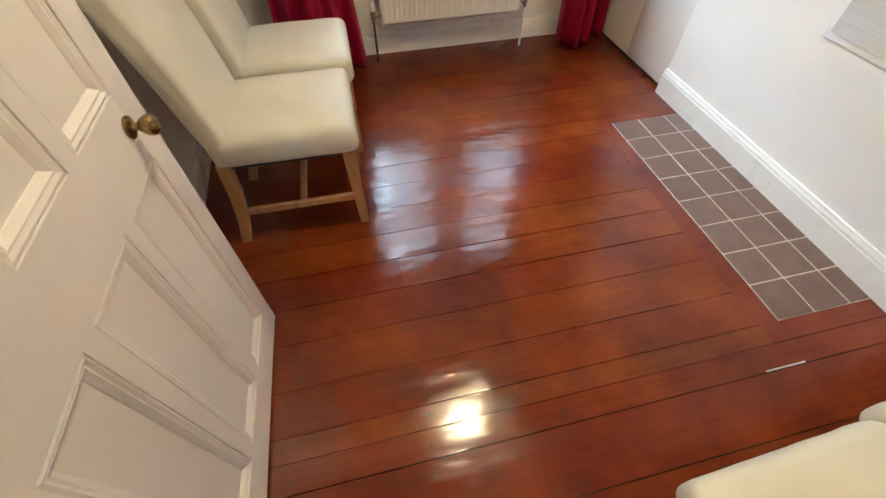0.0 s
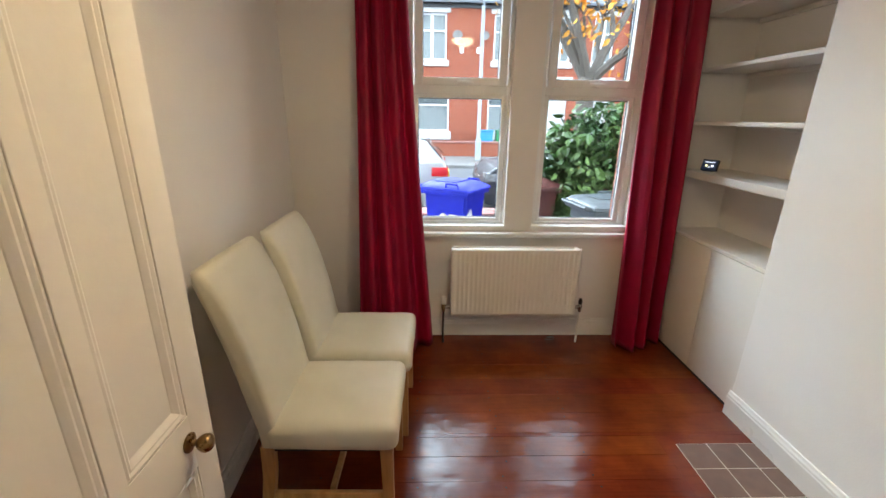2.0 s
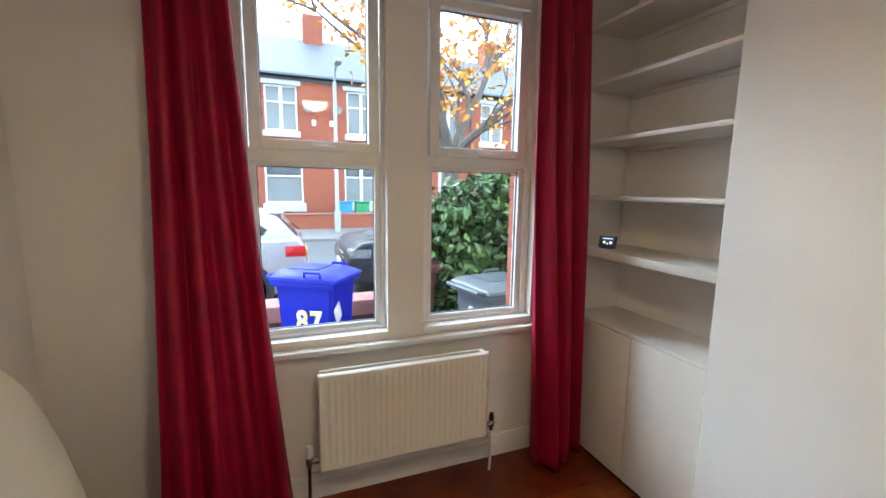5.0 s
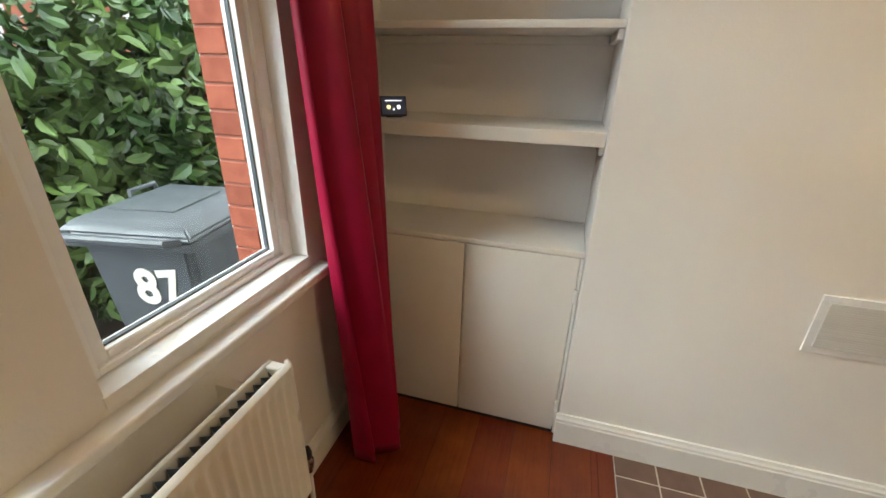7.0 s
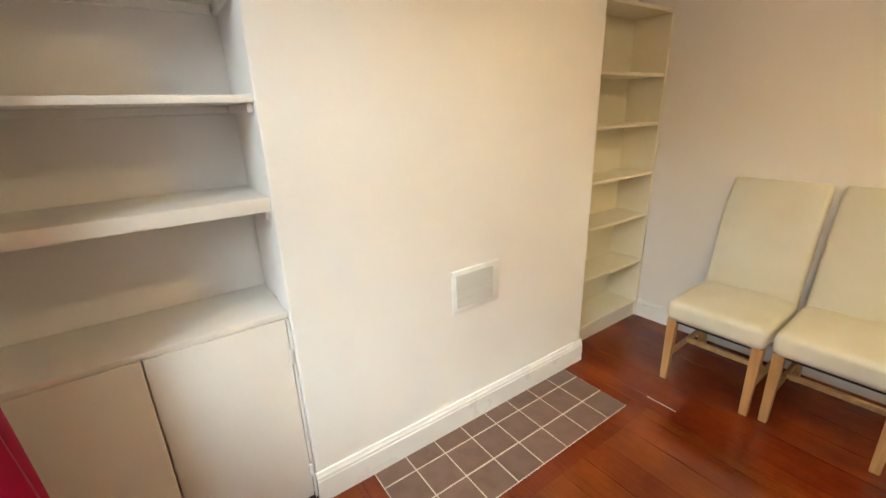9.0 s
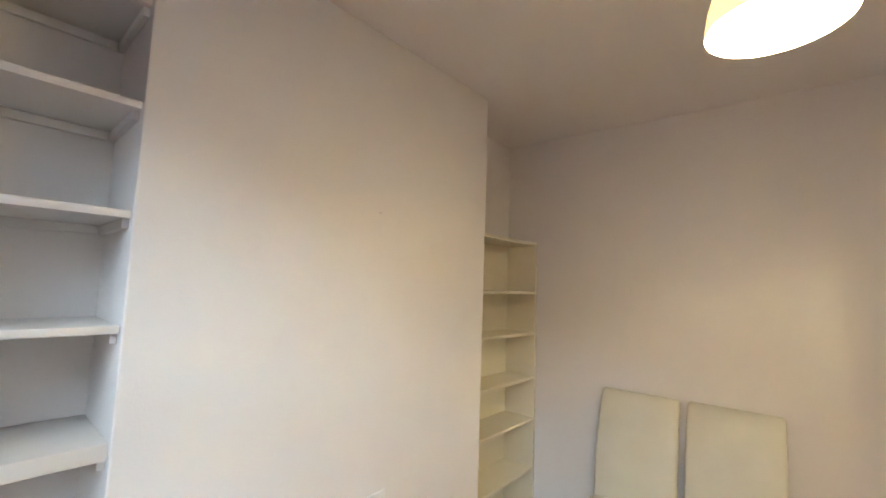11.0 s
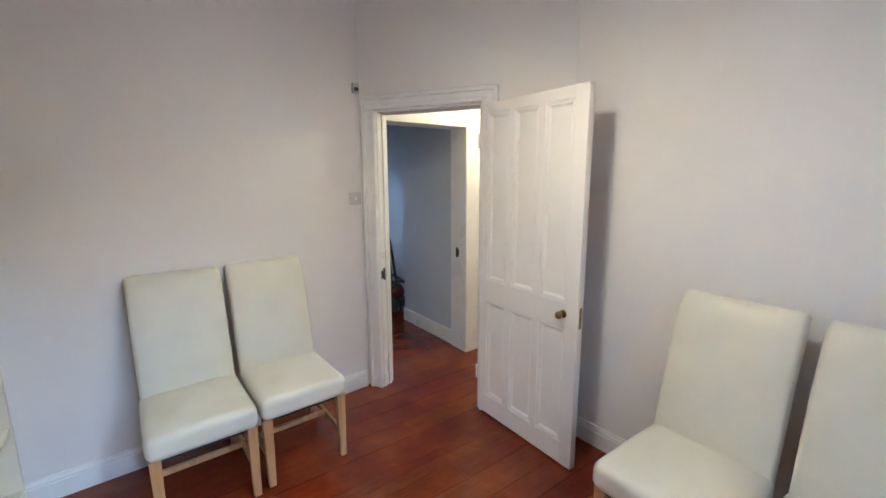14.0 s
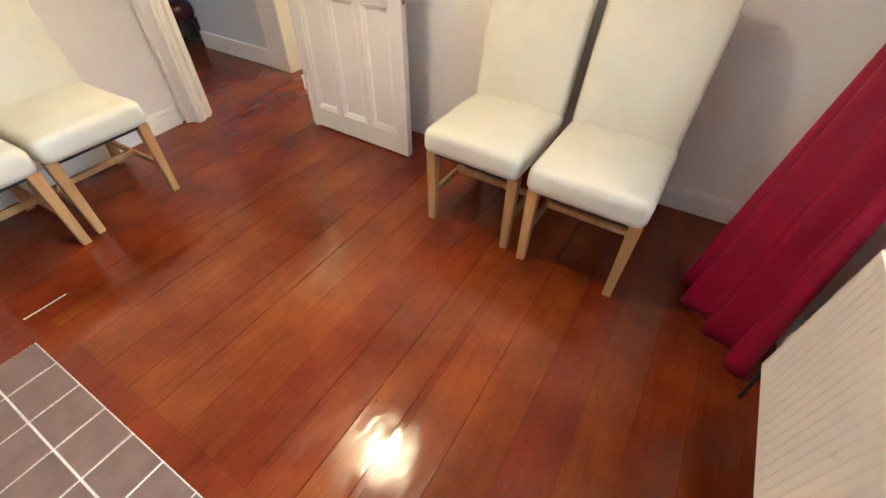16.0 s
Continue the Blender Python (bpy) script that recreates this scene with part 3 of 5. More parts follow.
def window_light(name, x0, x1, gx0, gx1):
    w = thing(name, "white plastic casement window with a top-hung vent", "window", kind="structure")
    y0, y1 = WY + 0.055, WY + 0.125
    zt = 1.712
    bm = bmesh.new()
    box((x0, y0, WZ0 + 0.012), (gx0 - 0.03, y1, WZ1), 0.004, 2, bm=bm)
    box((gx1 + 0.03, y0, WZ0 + 0.012), (x1, y1, WZ1), 0.004, 2, bm=bm)
    box((gx0 - 0.032, y0 + 0.001, WZ0 + 0.012), (gx1 + 0.032, y1, WZ0 + 0.03), 0.003, bm=bm)
    box((gx0 - 0.032, y0 + 0.001, WZ1 - 0.055), (gx1 + 0.032, y1, WZ1), 0.003, bm=bm)
    box((gx0 - 0.032, y0 + 0.001, zt - 0.03), (gx1 + 0.032, y1, zt + 0.03), 0.003, bm=bm)
    part("window_frame", bm, UPVC, w)
    for z0, z1, ins in ((WZ0 + 0.052, zt - 0.052, 0.012), (zt + 0.07, WZ1 - 0.12, 0.045)):
        bm = bmesh.new()
        f = 0.03 if ins < 0.02 else 0.052
        g0, g1 = gx0 + (0 if ins < 0.02 else 0.03), gx1 - (0 if ins < 0.02 else 0.03)
        ya = y0 + (0.012 if ins < 0.02 else -0.012)
        box((g0 - f, ya, z0 - f + 0.004), (g0, y1 - 0.012, z1 + f - 0.004), 0.004, 2, bm=bm)
        box((g1, ya, z0 - f + 0.004), (g1 + f, y1 - 0.012, z1 + f - 0.004), 0.004, 2, bm=bm)
        box((g0 - 0.001, ya + 0.001, z0 - f + 0.005), (g1 + 0.001, y1 - 0.012, z0), 0.004, bm=bm)
        box((g0 - 0.001, ya + 0.001, z1), (g1 + 0.001, y1 - 0.012, z1 + f - 0.005), 0.004, bm=bm)
        sash = part("sash", bm, UPVC, w)
        gasket = bmesh.new()
        yg = y0 + 0.03
        for a, b in (((g0 - 0.001, yg, z0), (g0 + 0.004, yg + 0.012, z1)), ((g1 - 0.004, yg, z0), (g1 + 0.001, yg + 0.012, z1)),
                     ((g0, yg, z0 - 0.001), (g1, yg + 0.012, z0 + 0.004)), ((g0, yg, z1 - 0.004), (g1, yg + 0.012, z1 + 0.001))):
            box(a, b, bm=gasket)
        part("gasket", gasket, GREYBIN, sash)
        pane = part("pane", box((g0 - 0.003, yg + 0.004, z0 - 0.003), (g1 + 0.003, yg + 0.008, z1 + 0.003)), GLASS, sash)
        pane.visible_shadow = False
        if ins > 0.02:
            cx = (g0 + g1) / 2 + 0.03
            hd = part("handle", box((cx - 0.055, ya - 0.03, z0 - 0.042), (cx + 0.05, ya - 0.016, z0 - 0.022), 0.006, 2), UPVC, sash)
            part("handle_base", box((cx - 0.02, ya - 0.018, z0 - 0.045), (cx + 0.02, ya, z0 - 0.018), 0.004), UPVC, hd)
    part("sill", box((x0 - 0.004, WY - 0.006, WZ0 - 0.018), (x1 + 0.004, y0 + 0.01, WZ0 + 0.012), 0.004, 2), GLOSS, w)
    return w


for x0, x1 in ((LX0, LX1), (RX0, RX1)):
    structure("outer_sill", box((x0, WY + 0.127, WZ0 - 0.179), (x1, WY + 0.30, WZ0 - 0.14), 0.004), SILLM, "dark painted outer window sill")
window_light("window_1", LX0, LX1, 0.632, 1.172)
window_light("window_2", RX0, RX1, 1.478, 2.002)

# ---- radiator ----
RX_0, RX_1, RZ0, RZ1, RY = 0.855, 1.725, 0.234, 0.724, 3.137


def radiator():
    r = thing("radiator", "cream enamelled ribbed panel radiator on the wall under the window", "radiator", pose(0, 0, 0))
    bm = bmesh.new()
    n = 27
    pitch = (RX_1 - RX_0 - 0.05) / n
    xs = [(RX_0, 0.006), (RX_0 + 0.008, 0.0), (RX_0 + 0.022, 0.0)]
    for i in range(n):
        x = RX_0 + 0.025 + i * pitch
        xs += [(x + pitch * 0.12, 0.0), (x + pitch * 0.3, 0.0075), (x + pitch * 0.7, 0.0075), (x + pitch * 0.88, 0.0)]
    xs += [(RX_1 - 0.022, 0.0), (RX_1 - 0.008, 0.0), (RX_1, 0.006)]
    zs = ((RZ0, 0.012, 0), (RZ0 + 0.012, 0.0, 0), (RZ0 + 0.035, 0.0, 0), (RZ0 + 0.055, 0, 1), (RZ1 - 0.055, 0, 1), (RZ1 - 0.035, 0, 0), (RZ1 - 0.012, 0, 0), (RZ1, 0.012, 0))
    rows = [[bm.verts.new((x, RY + lip + flute * d + (d if not flute and (k < 1 or k > len(xs) - 2) else 0), z)) for k, (x, d) in enumerate(xs)] for z, lip, flute in zs]
    for a, b in zip(rows, rows[1:]):
        for k in range(len(xs) - 1):
            bm.faces.new((a[k], a[k + 1], b[k + 1], b[k]))
    fp = part("front_panel", bm, RADM, r)
    shell = fp.modifiers.new("shell", 'SOLIDIFY')
    shell.thickness, shell.offset = 0.012, -1
    bm = bmesh.new()
    m = 60
    lo = [bm.verts.new((RX_0 + 0.04 + (RX_1 - RX_0 - 0.08) * i / m, RY + (0.022 if i % 2 else 0.05), RZ0 + 0.03)) for i in range(m + 1)]
    hi = [bm.verts.new((v.co.x, v.co.y, RZ1 - 0.016)) for v in lo]
    for i in range(m):
        bm.faces.new((lo[i], lo[i + 1], hi[i + 1], hi[i]))
    # fins coloured dark grey to stand in for the shade between the panels
    part("convector_fin", bm, GREYBIN, r, smooth=False)
    part("back_panel", box((RX_0 + 0.01, RY + 0.055, RZ0 + 0.01), (RX_1 - 0.01, RY + 0.068, RZ1 - 0.004), 0.004), RADM, r)
    for x in (RX_0 + 0.06, RX_1 - 0.09):
        part("bracket", box((x, RY + 0.066, RZ0 + 0.08), (x + 0.03, WY + 0.001, RZ1 - 0.05), 0.002), RADM, r)
    part("top_cap", box((RX_1 - 0.04, RY + 0.014, RZ1 - 0.03), (RX_1 - 0.012, RY + 0.056, RZ1 - 0.004), 0.004), RADM, r)
    for x, s, lab in ((RX_0, -1, "brass and white thermostatic valve"), (RX_1, 1, "chrome lockshield valve")):
        v = part("valve", lathe([(0.009, -0.03), (0.012, -0.02), (0.016, 0.0), (0.016, 0.02), (0.011, 0.026), (0.011, 0.034)], 16, m=pose(x + s * 0.045, RY + 0.04, RZ0 + 0.045)), BRASS if s < 0 else CHROME, r, lab)
        part("union_nut", lathe([(0.012, 0), (0.014, 0.01), (0.014, 0.03), (0.01, 0.05)], 12, m=pose(x, RY + 0.04, RZ0 + 0.05, 0, 90 * s)), CHROME, v)
        if s < 0:
            part("cap", lathe([(0.017, 0.03), (0.019, 0.04), (0.018, 0.075), (0.012, 0.085)], 16, m=pose(x + s * 0.045, RY + 0.04, RZ0 + 0.045)), UPVC, v)
        else:
            part("cap", lathe([(0.013, 0.03), (0.014, 0.05), (0.009, 0.07)], 16, m=pose(x + s * 0.045, RY + 0.04, RZ0 + 0.045)), DARKIRON, v)
        part("pipe", tube([(x + s * 0.045, RY + 0.04, RZ0 + 0.02), (x + s * 0.047, RY + 0.045, 0.1), (x + s * 0.045, RY + 0.05, 0.0)], 0.0075), DARKIRON if s < 0 else GLOSS, v)
    return r


radiator()

# ---- curtains and rod ----
ROD_Y, ROD_Z = 3.215, 2.70


def curtain(label, top, bottom, hem, folds, lean, seed, depth):
    """A pleated hanging cloth between x spans at the top and the hem."""
    rnd = random.Random(seed)
    c = thing("curtain", label, "curtain", group="red curtains at the window")
    nx, nz = folds * 14, 46
    ph = [rnd.uniform(-0.5, 0.5) for _ in range(folds + 2)]
    amp = [rnd.uniform(0.65, 1.25) for _ in range(folds + 2)]
    bm = bmesh.new()
    grid = []
    for j in range(nz + 1):
        v = j / nz
        z = ROD_Z - 0.035 + (hem - ROD_Z + 0.035) * v
        row = []
        for i in range(nx + 1):
            u = i / nx
            f = u * folds
            k = int(min(f, folds - 1e-6))
            a = amp[k] * (1 - (f - k)) + amp[k + 1] * (f - k)
            spread = v ** 1.3
            x = (top[0] + (top[1] - top[0]) * u) * (1 - spread) + (bottom[0] + (bottom[1] - bottom[0]) * u) * spread
            wave = math.sin(6.28318531 * f + ph[k] * v * 1.6 + 0.5 * math.sin(3 * v + k))
            y = ROD_Y + (0.016 + depth * v ** 0.8) * a * wave + lean * spread * (1.15 - 1.9 * max(0.0, u - 0.5)) + 0.012 * math.sin(5 * v + 3 * u)
            x += 0.25 * (0.014 + depth * v) * math.cos(6.28318531 * f * 1.0 + 1.1 + ph[k])
            row.append(bm.verts.new((x, min(y, WY - 0.075 if z < 0.82 else WY - 0.012), z)))
        grid.append(row)
    for a, b in zip(grid, grid[1:]):
        for i in range(nx):
            bm.faces.new((a[i], b[i], b[i + 1], a[i + 1]))
    cloth = part("cloth", bm, CURT, c)
    shell = cloth.modifiers.new("shell", 'SOLIDIFY')
    shell.thickness, shell.offset = 0.003, 0
    part("heading_tape", box((top[0] + 0.01, ROD_Y - 0.012, ROD_Z - 0.075), (top[1] - 0.01, ROD_Y + 0.012, ROD_Z - 0.03), 0.004), CURT, c)
    return c


curtain("long crimson satin curtain flaring at its hem beside the chairs", (0.285, 0.56), (0.255, 0.735), 0.012, 4, -0.21, 3, 0.022)
curtain("long crimson satin curtain hanging beside the alcove shelves", (2.0, 2.315), (2.01, 2.335), 0.018, 3, -0.09, 8, 0.06)
rod = thing("curtain_rod", "pale wooden curtain rod with turned finials and rings", "curtain rod")
part("pole", tube([(0.255, ROD_Y, ROD_Z), (2.345, ROD_Y, ROD_Z)], 0.0145, 16), RODM, rod)
for x, s in ((0.255, -1), (2.345, 1)):
    part("finial", lathe([(0.012, 0), (0.02, 0.006), (0.014, 0.014), (0.024, 0.024), (0.029, 0.038), (0.025, 0.052), (0.012, 0.062), (0.003, 0.064)], 20, m=pose(x, ROD_Y, ROD_Z, 0, 90 * s)), RODM, rod)
for x in (0.27, 2.33):
    part("bracket", tube([(x, ROD_Y, ROD_Z - 0.008), (x, WY + 0.002, ROD_Z - 0.008)], 0.011, 10), RODM, rod)
for i in range(7):
    for x in (0.30 + i * 0.04, 2.015 + i * 0.046):
        bm = bmesh.new()
        tube([(x, ROD_Y + 0.021 * math.cos(a * 0.5236), ROD_Z - 0.005 + 0.021 * math.sin(a * 0.5236)) for a in range(13)], 0.0035, 6, bm=bm)
        part("ring", bm, RODM, rod)

# ---- alcove cupboard and shelves by the window ----
CX = 2.392
cup = thing("alcove_cupboard", "white painted low built-in cupboard with two flush doors", "cupboard")
part("carcass", box((CX + 0.02, BY1 + 0.002, 0.0), (AX - 0.001, WY - 0.002, 0.815)), SHELFP, cup)
part("plinth", box((CX + 0.006, BY1 + 0.003, 0.0), (CX + 0.022, WY - 0.003, 0.018)), SUBM, cup)
part("top", box((CX + 0.004, BY1 + 0.002, 0.818), (AX - 0.001, WY - 0.002, 0.838), 0.004, 2), SHELFP, cup)
for y0, y1 in ((2.858, 3.20), (2.447, 2.853)):
    d = part("door", box((CX, y0, 0.02), (CX + 0.018, y1, 0.815), 0.003, 2), SHELFP, cup)
    if y0 < 2.6:
        for z in (0.12, 0.64):
            part("hinge", box((CX - 0.005, y0 - 0.010, z), (CX + 0.006, y0 + 0.004, z + 0.055), 0.002), GLOSS, d)
part("filler", box((CX + 0.004, 3.203, 0.02), (CX + 0.02, WY - 0.001, 0.815)), SHELFP, cup)
part("frame_strip", box((CX + 0.002, BY1 + 0.002, 0.0), (CX + 0.019, 2.443, 0.816), 0.002), SHELFP, cup)
for z, th, bow in ((1.218, 0.045, 0.004), (1.532, 0.022, 0.006), (1.842, 0.022, 0.007), (2.150, 0.022, 0.004), (2.456, 0.022, 0.004)):
    sh = thing("alcove_shelf", "thick white painted alcove shelf" if th > 0.03 else "thin white painted alcove shelf, slightly worn", "shelf", group="alcove shelves")
    part("board", box((CX - 0.006, BY1 + 0.001, z - th / 2), (AX - 0.001, WY - 0.001, z + th / 2), 0.004, 2), SHELFP, sh)
    part("batten", box((CX + 0.015, BY1 + 0.001, z - th / 2 - 0.028), (AX - 0.002, BY1 + 0.018, z - th / 2), 0.002), SHELFP, sh)
    part("back_batten", box((AX - 0.02, BY1 + 0.02, z - th / 2 - 0.028), (AX - 0.002, WY - 0.002, z - th / 2), 0.002), SHELFP, sh)

gad = thing("energy_display", "small black display with lit screen standing on the thick alcove shelf", "display", pose(2.475, 3.16, 1.241, 0, 0, -58))
part("case", box((-0.048, -0.006, 0.004), (0.048, 0.012, 0.074), 0.004, 2, m=pose(0, 0, 0, -18)), BLACK, gad)
part("screen", box((-0.042, -0.0072, 0.010), (0.042, -0.006, 0.068), m=pose(0, 0, 0, -18)), SCREEN, gad, "lit dark blue screen")
for x, z, r, mm in ((-0.018, 0.034, 0.0075, ICONY), (0.018, 0.034, 0.0075, ICONW), (0.0, 0.026, 0.004, ICONW)):
    part("icon", lathe([(r, 0), (r, 0.0006)], 14, m=pose(0, 0, 0, -18) @ pose(x, -0.0072, z, 90)), mm, gad)
part("status_bar", box((-0.03, -0.0080, 0.055), (0.03, -0.0072, 0.058), m=pose(0, 0, 0, -18)), ICONW, gad)
part("foot", box((-0.03, -0.012, 0), (0.03, 0.045, 0.005), 0.002), BLACK, gad)

# ---- tall bookcase in the rear alcove ----
bc = thing("bookcase", "tall empty cream laminate bookcase in the rear alcove", "bookcase")
FX, Y0B, Y1B, TB = 2.476, -0.01, BY0 - 0.005, 2.006
for y0 in (Y0B, Y1B - 0.02):
    part("side_panel", box((FX, y0, 0), (AX - 0.001, y0 + 0.02, TB), 0.0015), CREAMM, bc)
part("back_panel", box((AX - 0.006, Y0B + 0.02, 0.05), (AX - 0.001, Y1B - 0.02, TB - 0.004)), CREAMM, bc)
part("top_panel", box((FX, Y0B + 0.0205, TB - 0.02), (AX - 0.006, Y1B - 0.0205, TB), 0.0015), CREAMM, bc)
part("kickboard", box((FX + 0.012, Y0B + 0.0205, 0.0), (FX + 0.028, Y1B - 0.0205, 0.085)), CREAMM, bc)
for z in (0.095, 0.42, 0.755, 1.04, 1.351, 1.637):
    part("shelf", box((FX + 0.004, Y0B + 0.0205, z), (AX - 0.0065, Y1B - 0.0205, z + 0.018), 0.0015), CREAMM, bc)
lump = thing("wooden_block", "small dark brown wooden block lying on a bookcase shelf", "block", pose(FX + 0.06, Y1B - 0.075, 0.438, 0, 0, 14))
part("body", box((-0.025, -0.03, 0), (0.025, 0.03, 0.028), 0.004, 2), OAK, lump)
part("knot", box((-0.0255, -0.01, 0.008), (-0.02, 0.012, 0.02), 0.002), DARKIRON, lump)


# ---- chairs ----
def dining_chair():
    c = thing("dining_chair", "high-backed cream faux-leather dining chair with pale oak legs", "chair", group="cream dining chairs")
    # seat: a padded block, crowned on top
    bm = box((-0.226, -0.19, 0.372), (0.226, 0.287, 0.482), 0.042, 6)
    bmesh.ops.subdivide_edges(bm, edges=[e for e in bm.edges if e.calc_length() > 0.2], cuts=10, use_grid_fill=True)
    for v in bm.verts:
        if v.co.z > 0.45:
            v.co.z += 0.028 * max(0, 1 - (v.co.x / 0.24) ** 2) * max(0, 1 - ((v.co.y - 0.05) / 0.26) ** 2)
            v.co.z += 0.007 * noise.noise(v.co * 8.0)
        else:
            v.co += 0.004 * noise.noise(v.co * 11.0 + Vector((3, 1, 0))) * Vector((1, 1, 0))
        if v.co.z < 0.4:
            v.co.x *= 0.985
    seat = part("seat", bm, LEATHER, c)
    part("seat_piping", tube([(-0.205, -0.155, 0.484), (0.205, -0.155, 0.484)], 0.004, 6), LEATHER, seat)
    # backrest: a thick slab leaning back, rolled over at the top
    side = [(-0.163, 0.385, 0.062), (-0.163, 0.47, 0.070), (-0.178, 0.56, 0.076), (-0.200, 0.68, 0.078), (-0.228, 0.80, 0.077), (-0.262, 0.91, 0.073), (-0.296, 0.99, 0.066), (-0.322, 1.035, 0.056), (-0.34, 1.055, 0.042)]
    bm = bmesh.new()
    front, rear = [], []
    for i, (y, z, th) in enumerate(side):
        a = math.atan2(side[min(i + 1, 8)][0] - side[max(i - 1, 0)][0], side[min(i + 1, 8)][1] - side[max(i - 1, 0)][1])
        y, z = y + 0.014, z * 1.012
        front.append((y, z))
        rear.append((y - th * math.cos(a), z + th * math.sin(a) * 1.0))
    loop = front + [(-0.343, 1.071), (-0.358, 1.066)] + [(y, min(z, 1.058)) for y, z in rear[::-1]]
    hw = 0.217
    half = [(hw, 0.016), (hw - 0.005, 0.006), (hw - 0.018, 0.0), (hw - 0.1, -0.002), (0.0, -0.003)]
    rings = []
    for x, edge in [(-x, e) for x, e in half] + half[-2::-1]:
        ring = []
        for k, (y, z) in enumerate(loop):
            mid = (front[min(k, 8)][0] + rear[min(k, 8)][0]) / 2 if k < 9 else (front[max(0, 19 - k)][0] + rear[max(0, 19 - k)][0]) / 2 if k > 10 else -0.34
            pull = max(-1, min(1, (mid - y) / 0.02))
            ring.append(bm.verts.new((x, y + edge * pull, z - (1.3 * max(edge, 0) if z > 1.02 else 0))))
        rings.append(ring)
    for a, b in zip(rings, rings[1:]):
        for k in range(len(loop)):
            q = (k + 1) % len(loop)
            bm.faces.new((a[k], a[q], b[q], b[k]))
    bm.faces.new(rings[0][::-1]), bm.faces.new(rings[-1])
    bmesh.ops.recalc_face_normals(bm, faces=bm.faces)
    part("backrest", bm, LEATHER, c)
    # legs: front ones taper, rear ones rake
    for x in (-0.195, 0.195):
        bm = bmesh.new()
        for (y0, z0, w0), (y1, z1, w1) in (((0.25, 0.0, 0.034), (0.245, 0.378, 0.046)),):
            lo = [bm.verts.new((x + sx * w0 / 2, y0 + sy * w0 / 2, z0)) for sx, sy in ((-1, -1), (1, -1), (1, 1), (-1, 1))]
            hi = [bm.verts.new((x + sx * w1 / 2, y1 + sy * w1 / 2, z1)) for sx, sy in ((-1, -1), (1, -1), (1, 1), (-1, 1))]
            bm.faces.new(lo[::-1]), bm.faces.new(hi)
            for k in range(4):
                bm.faces.new((lo[k], lo[(k + 1) % 4], hi[(k + 1) % 4], hi[k]))
        bmesh.ops.bevel(bm, geom=list(bm.edges), offset=0.003, segments=2, affect='EDGES')
        part("leg", bm, OAK, c)
        bm = bmesh.new()
        st = ((-0.245, 0.0, 0.036), (-0.215, 0.12, 0.042), (-0.196, 0.25, 0.045), (-0.19, 0.39, 0.046))
        rg = [[bm.verts.new((x + sx * 0.019, y + sy * w / 2, z)) for sx, sy in ((-1, -1), (1, -1), (1, 1), (-1, 1))] for y, z, w in st]
        for a, b in zip(rg, rg[1:]):
            for k in range(4):
                bm.faces.new((a[k], a[(k + 1) % 4], b[(k + 1) % 4], b[k]))
        bm.faces.new(rg[0][::-1]), bm.faces.new(rg[-1])
        part("leg", bm, OAK, c)
        part("side_stretcher", box((x - 0.010, -0.212, 0.135), (x + 0.010, 0.232, 0.165), 0.003), OAK, c)
    part("cross_stretcher", box((-0.187, 0.02, 0.15), (0.187, 0.042, 0.178), 0.003), OAK, c)
    # a thin near-black sheet across the underside of the seat
    part("seat_rail", box((-0.2, -0.17, 0.36), (0.2, 0.262, 0.378), 0.002), DARKIRON, c, "thin dark sheet under the seat")
    return c


chair = dining_chair()
chair.matrix_basis = pose(0.315, 2.0, 0, 0, 0, -91.0)
copy_thing(chair, pose(0.345, 2.486, 0, 0, 0, -91.0))
copy_thing(chair, pose(1.306, 0.28, 0, 0, 0, 2.0))
copy_thing(chair, pose(1.772, 0.315, 0, 0, 0, 2.0))

# ---- pendant lamp ----
lamp = thing("pendant_lamp", "cream bell-shaped pendant lamp, lit, hanging from the ceiling", "lamp", pose(LAMP[0], LAMP[1], 0.010))
prof = [(0.139, 2.285), (0.139, 2.30), (0.132, 2.345), (0.119, 2.39), (0.101, 2.43), (0.079, 2.468), (0.058, 2.50), (0.045, 2.523), (0.039, 2.545), (0.037, 2.57), (0.036, 2.592), (0.012, 2.597)]
bm = lathe(prof, 48, cap=False)
part("shade", bm, SHADE, lamp, "translucent cream bell shade")
part("bulb", lathe([(0.003, 2.40), (0.018, 2.405), (0.029, 2.42), (0.03, 2.435), (0.022, 2.46), (0.014, 2.48), (0.013, 2.50)], 20), BULB, lamp, "glowing bulb")
part("bulb_holder", lathe([(0.018, 2.50), (0.018, 2.565), (0.010, 2.60)], 16), UPVC, lamp)
part("cord", tube([(0, 0, 2.595), (0, 0, 2.75)], 0.004, 8), UPVC, lamp)
part("ceiling_rose", lathe([(0.01, 2.725), (0.035, 2.735), (0.045, 2.755), (0.045, 2.76)], 24), UPVC, lamp)

# ---- small fittings ----
sw = thing("light_switch", "square pale plastic light switch on the off-white wall", "switch", MB @ pose(0.062, 0.0, 1.415))
part("plate", box((-0.043, 0, -0.043), (0.043, 0.009, 0.043), 0.004, 2), VENTM, sw)
part("rocker", box((-0.007, 0.008, -0.012), (0.007, 0.013, 0.012), 0.002, m=pose(0, 0, 0, 4)), UPVC, sw)
for x in (-0.03, 0.03):
    part("screw", lathe([(0.003, 0), (0.003, 0.001)], 10, m=pose(x, 0.009, 0, -90)), CHROME, sw)
sn = thing("door_sensor", "small beige alarm sensor box high on the wall", "sensor", MB @ pose(0.012, 0.0, 2.147))
part("case", box((-0.0, 0, -0.032), (0.045, 0.028, 0.032), 0.006, 2), VENTM, sn)
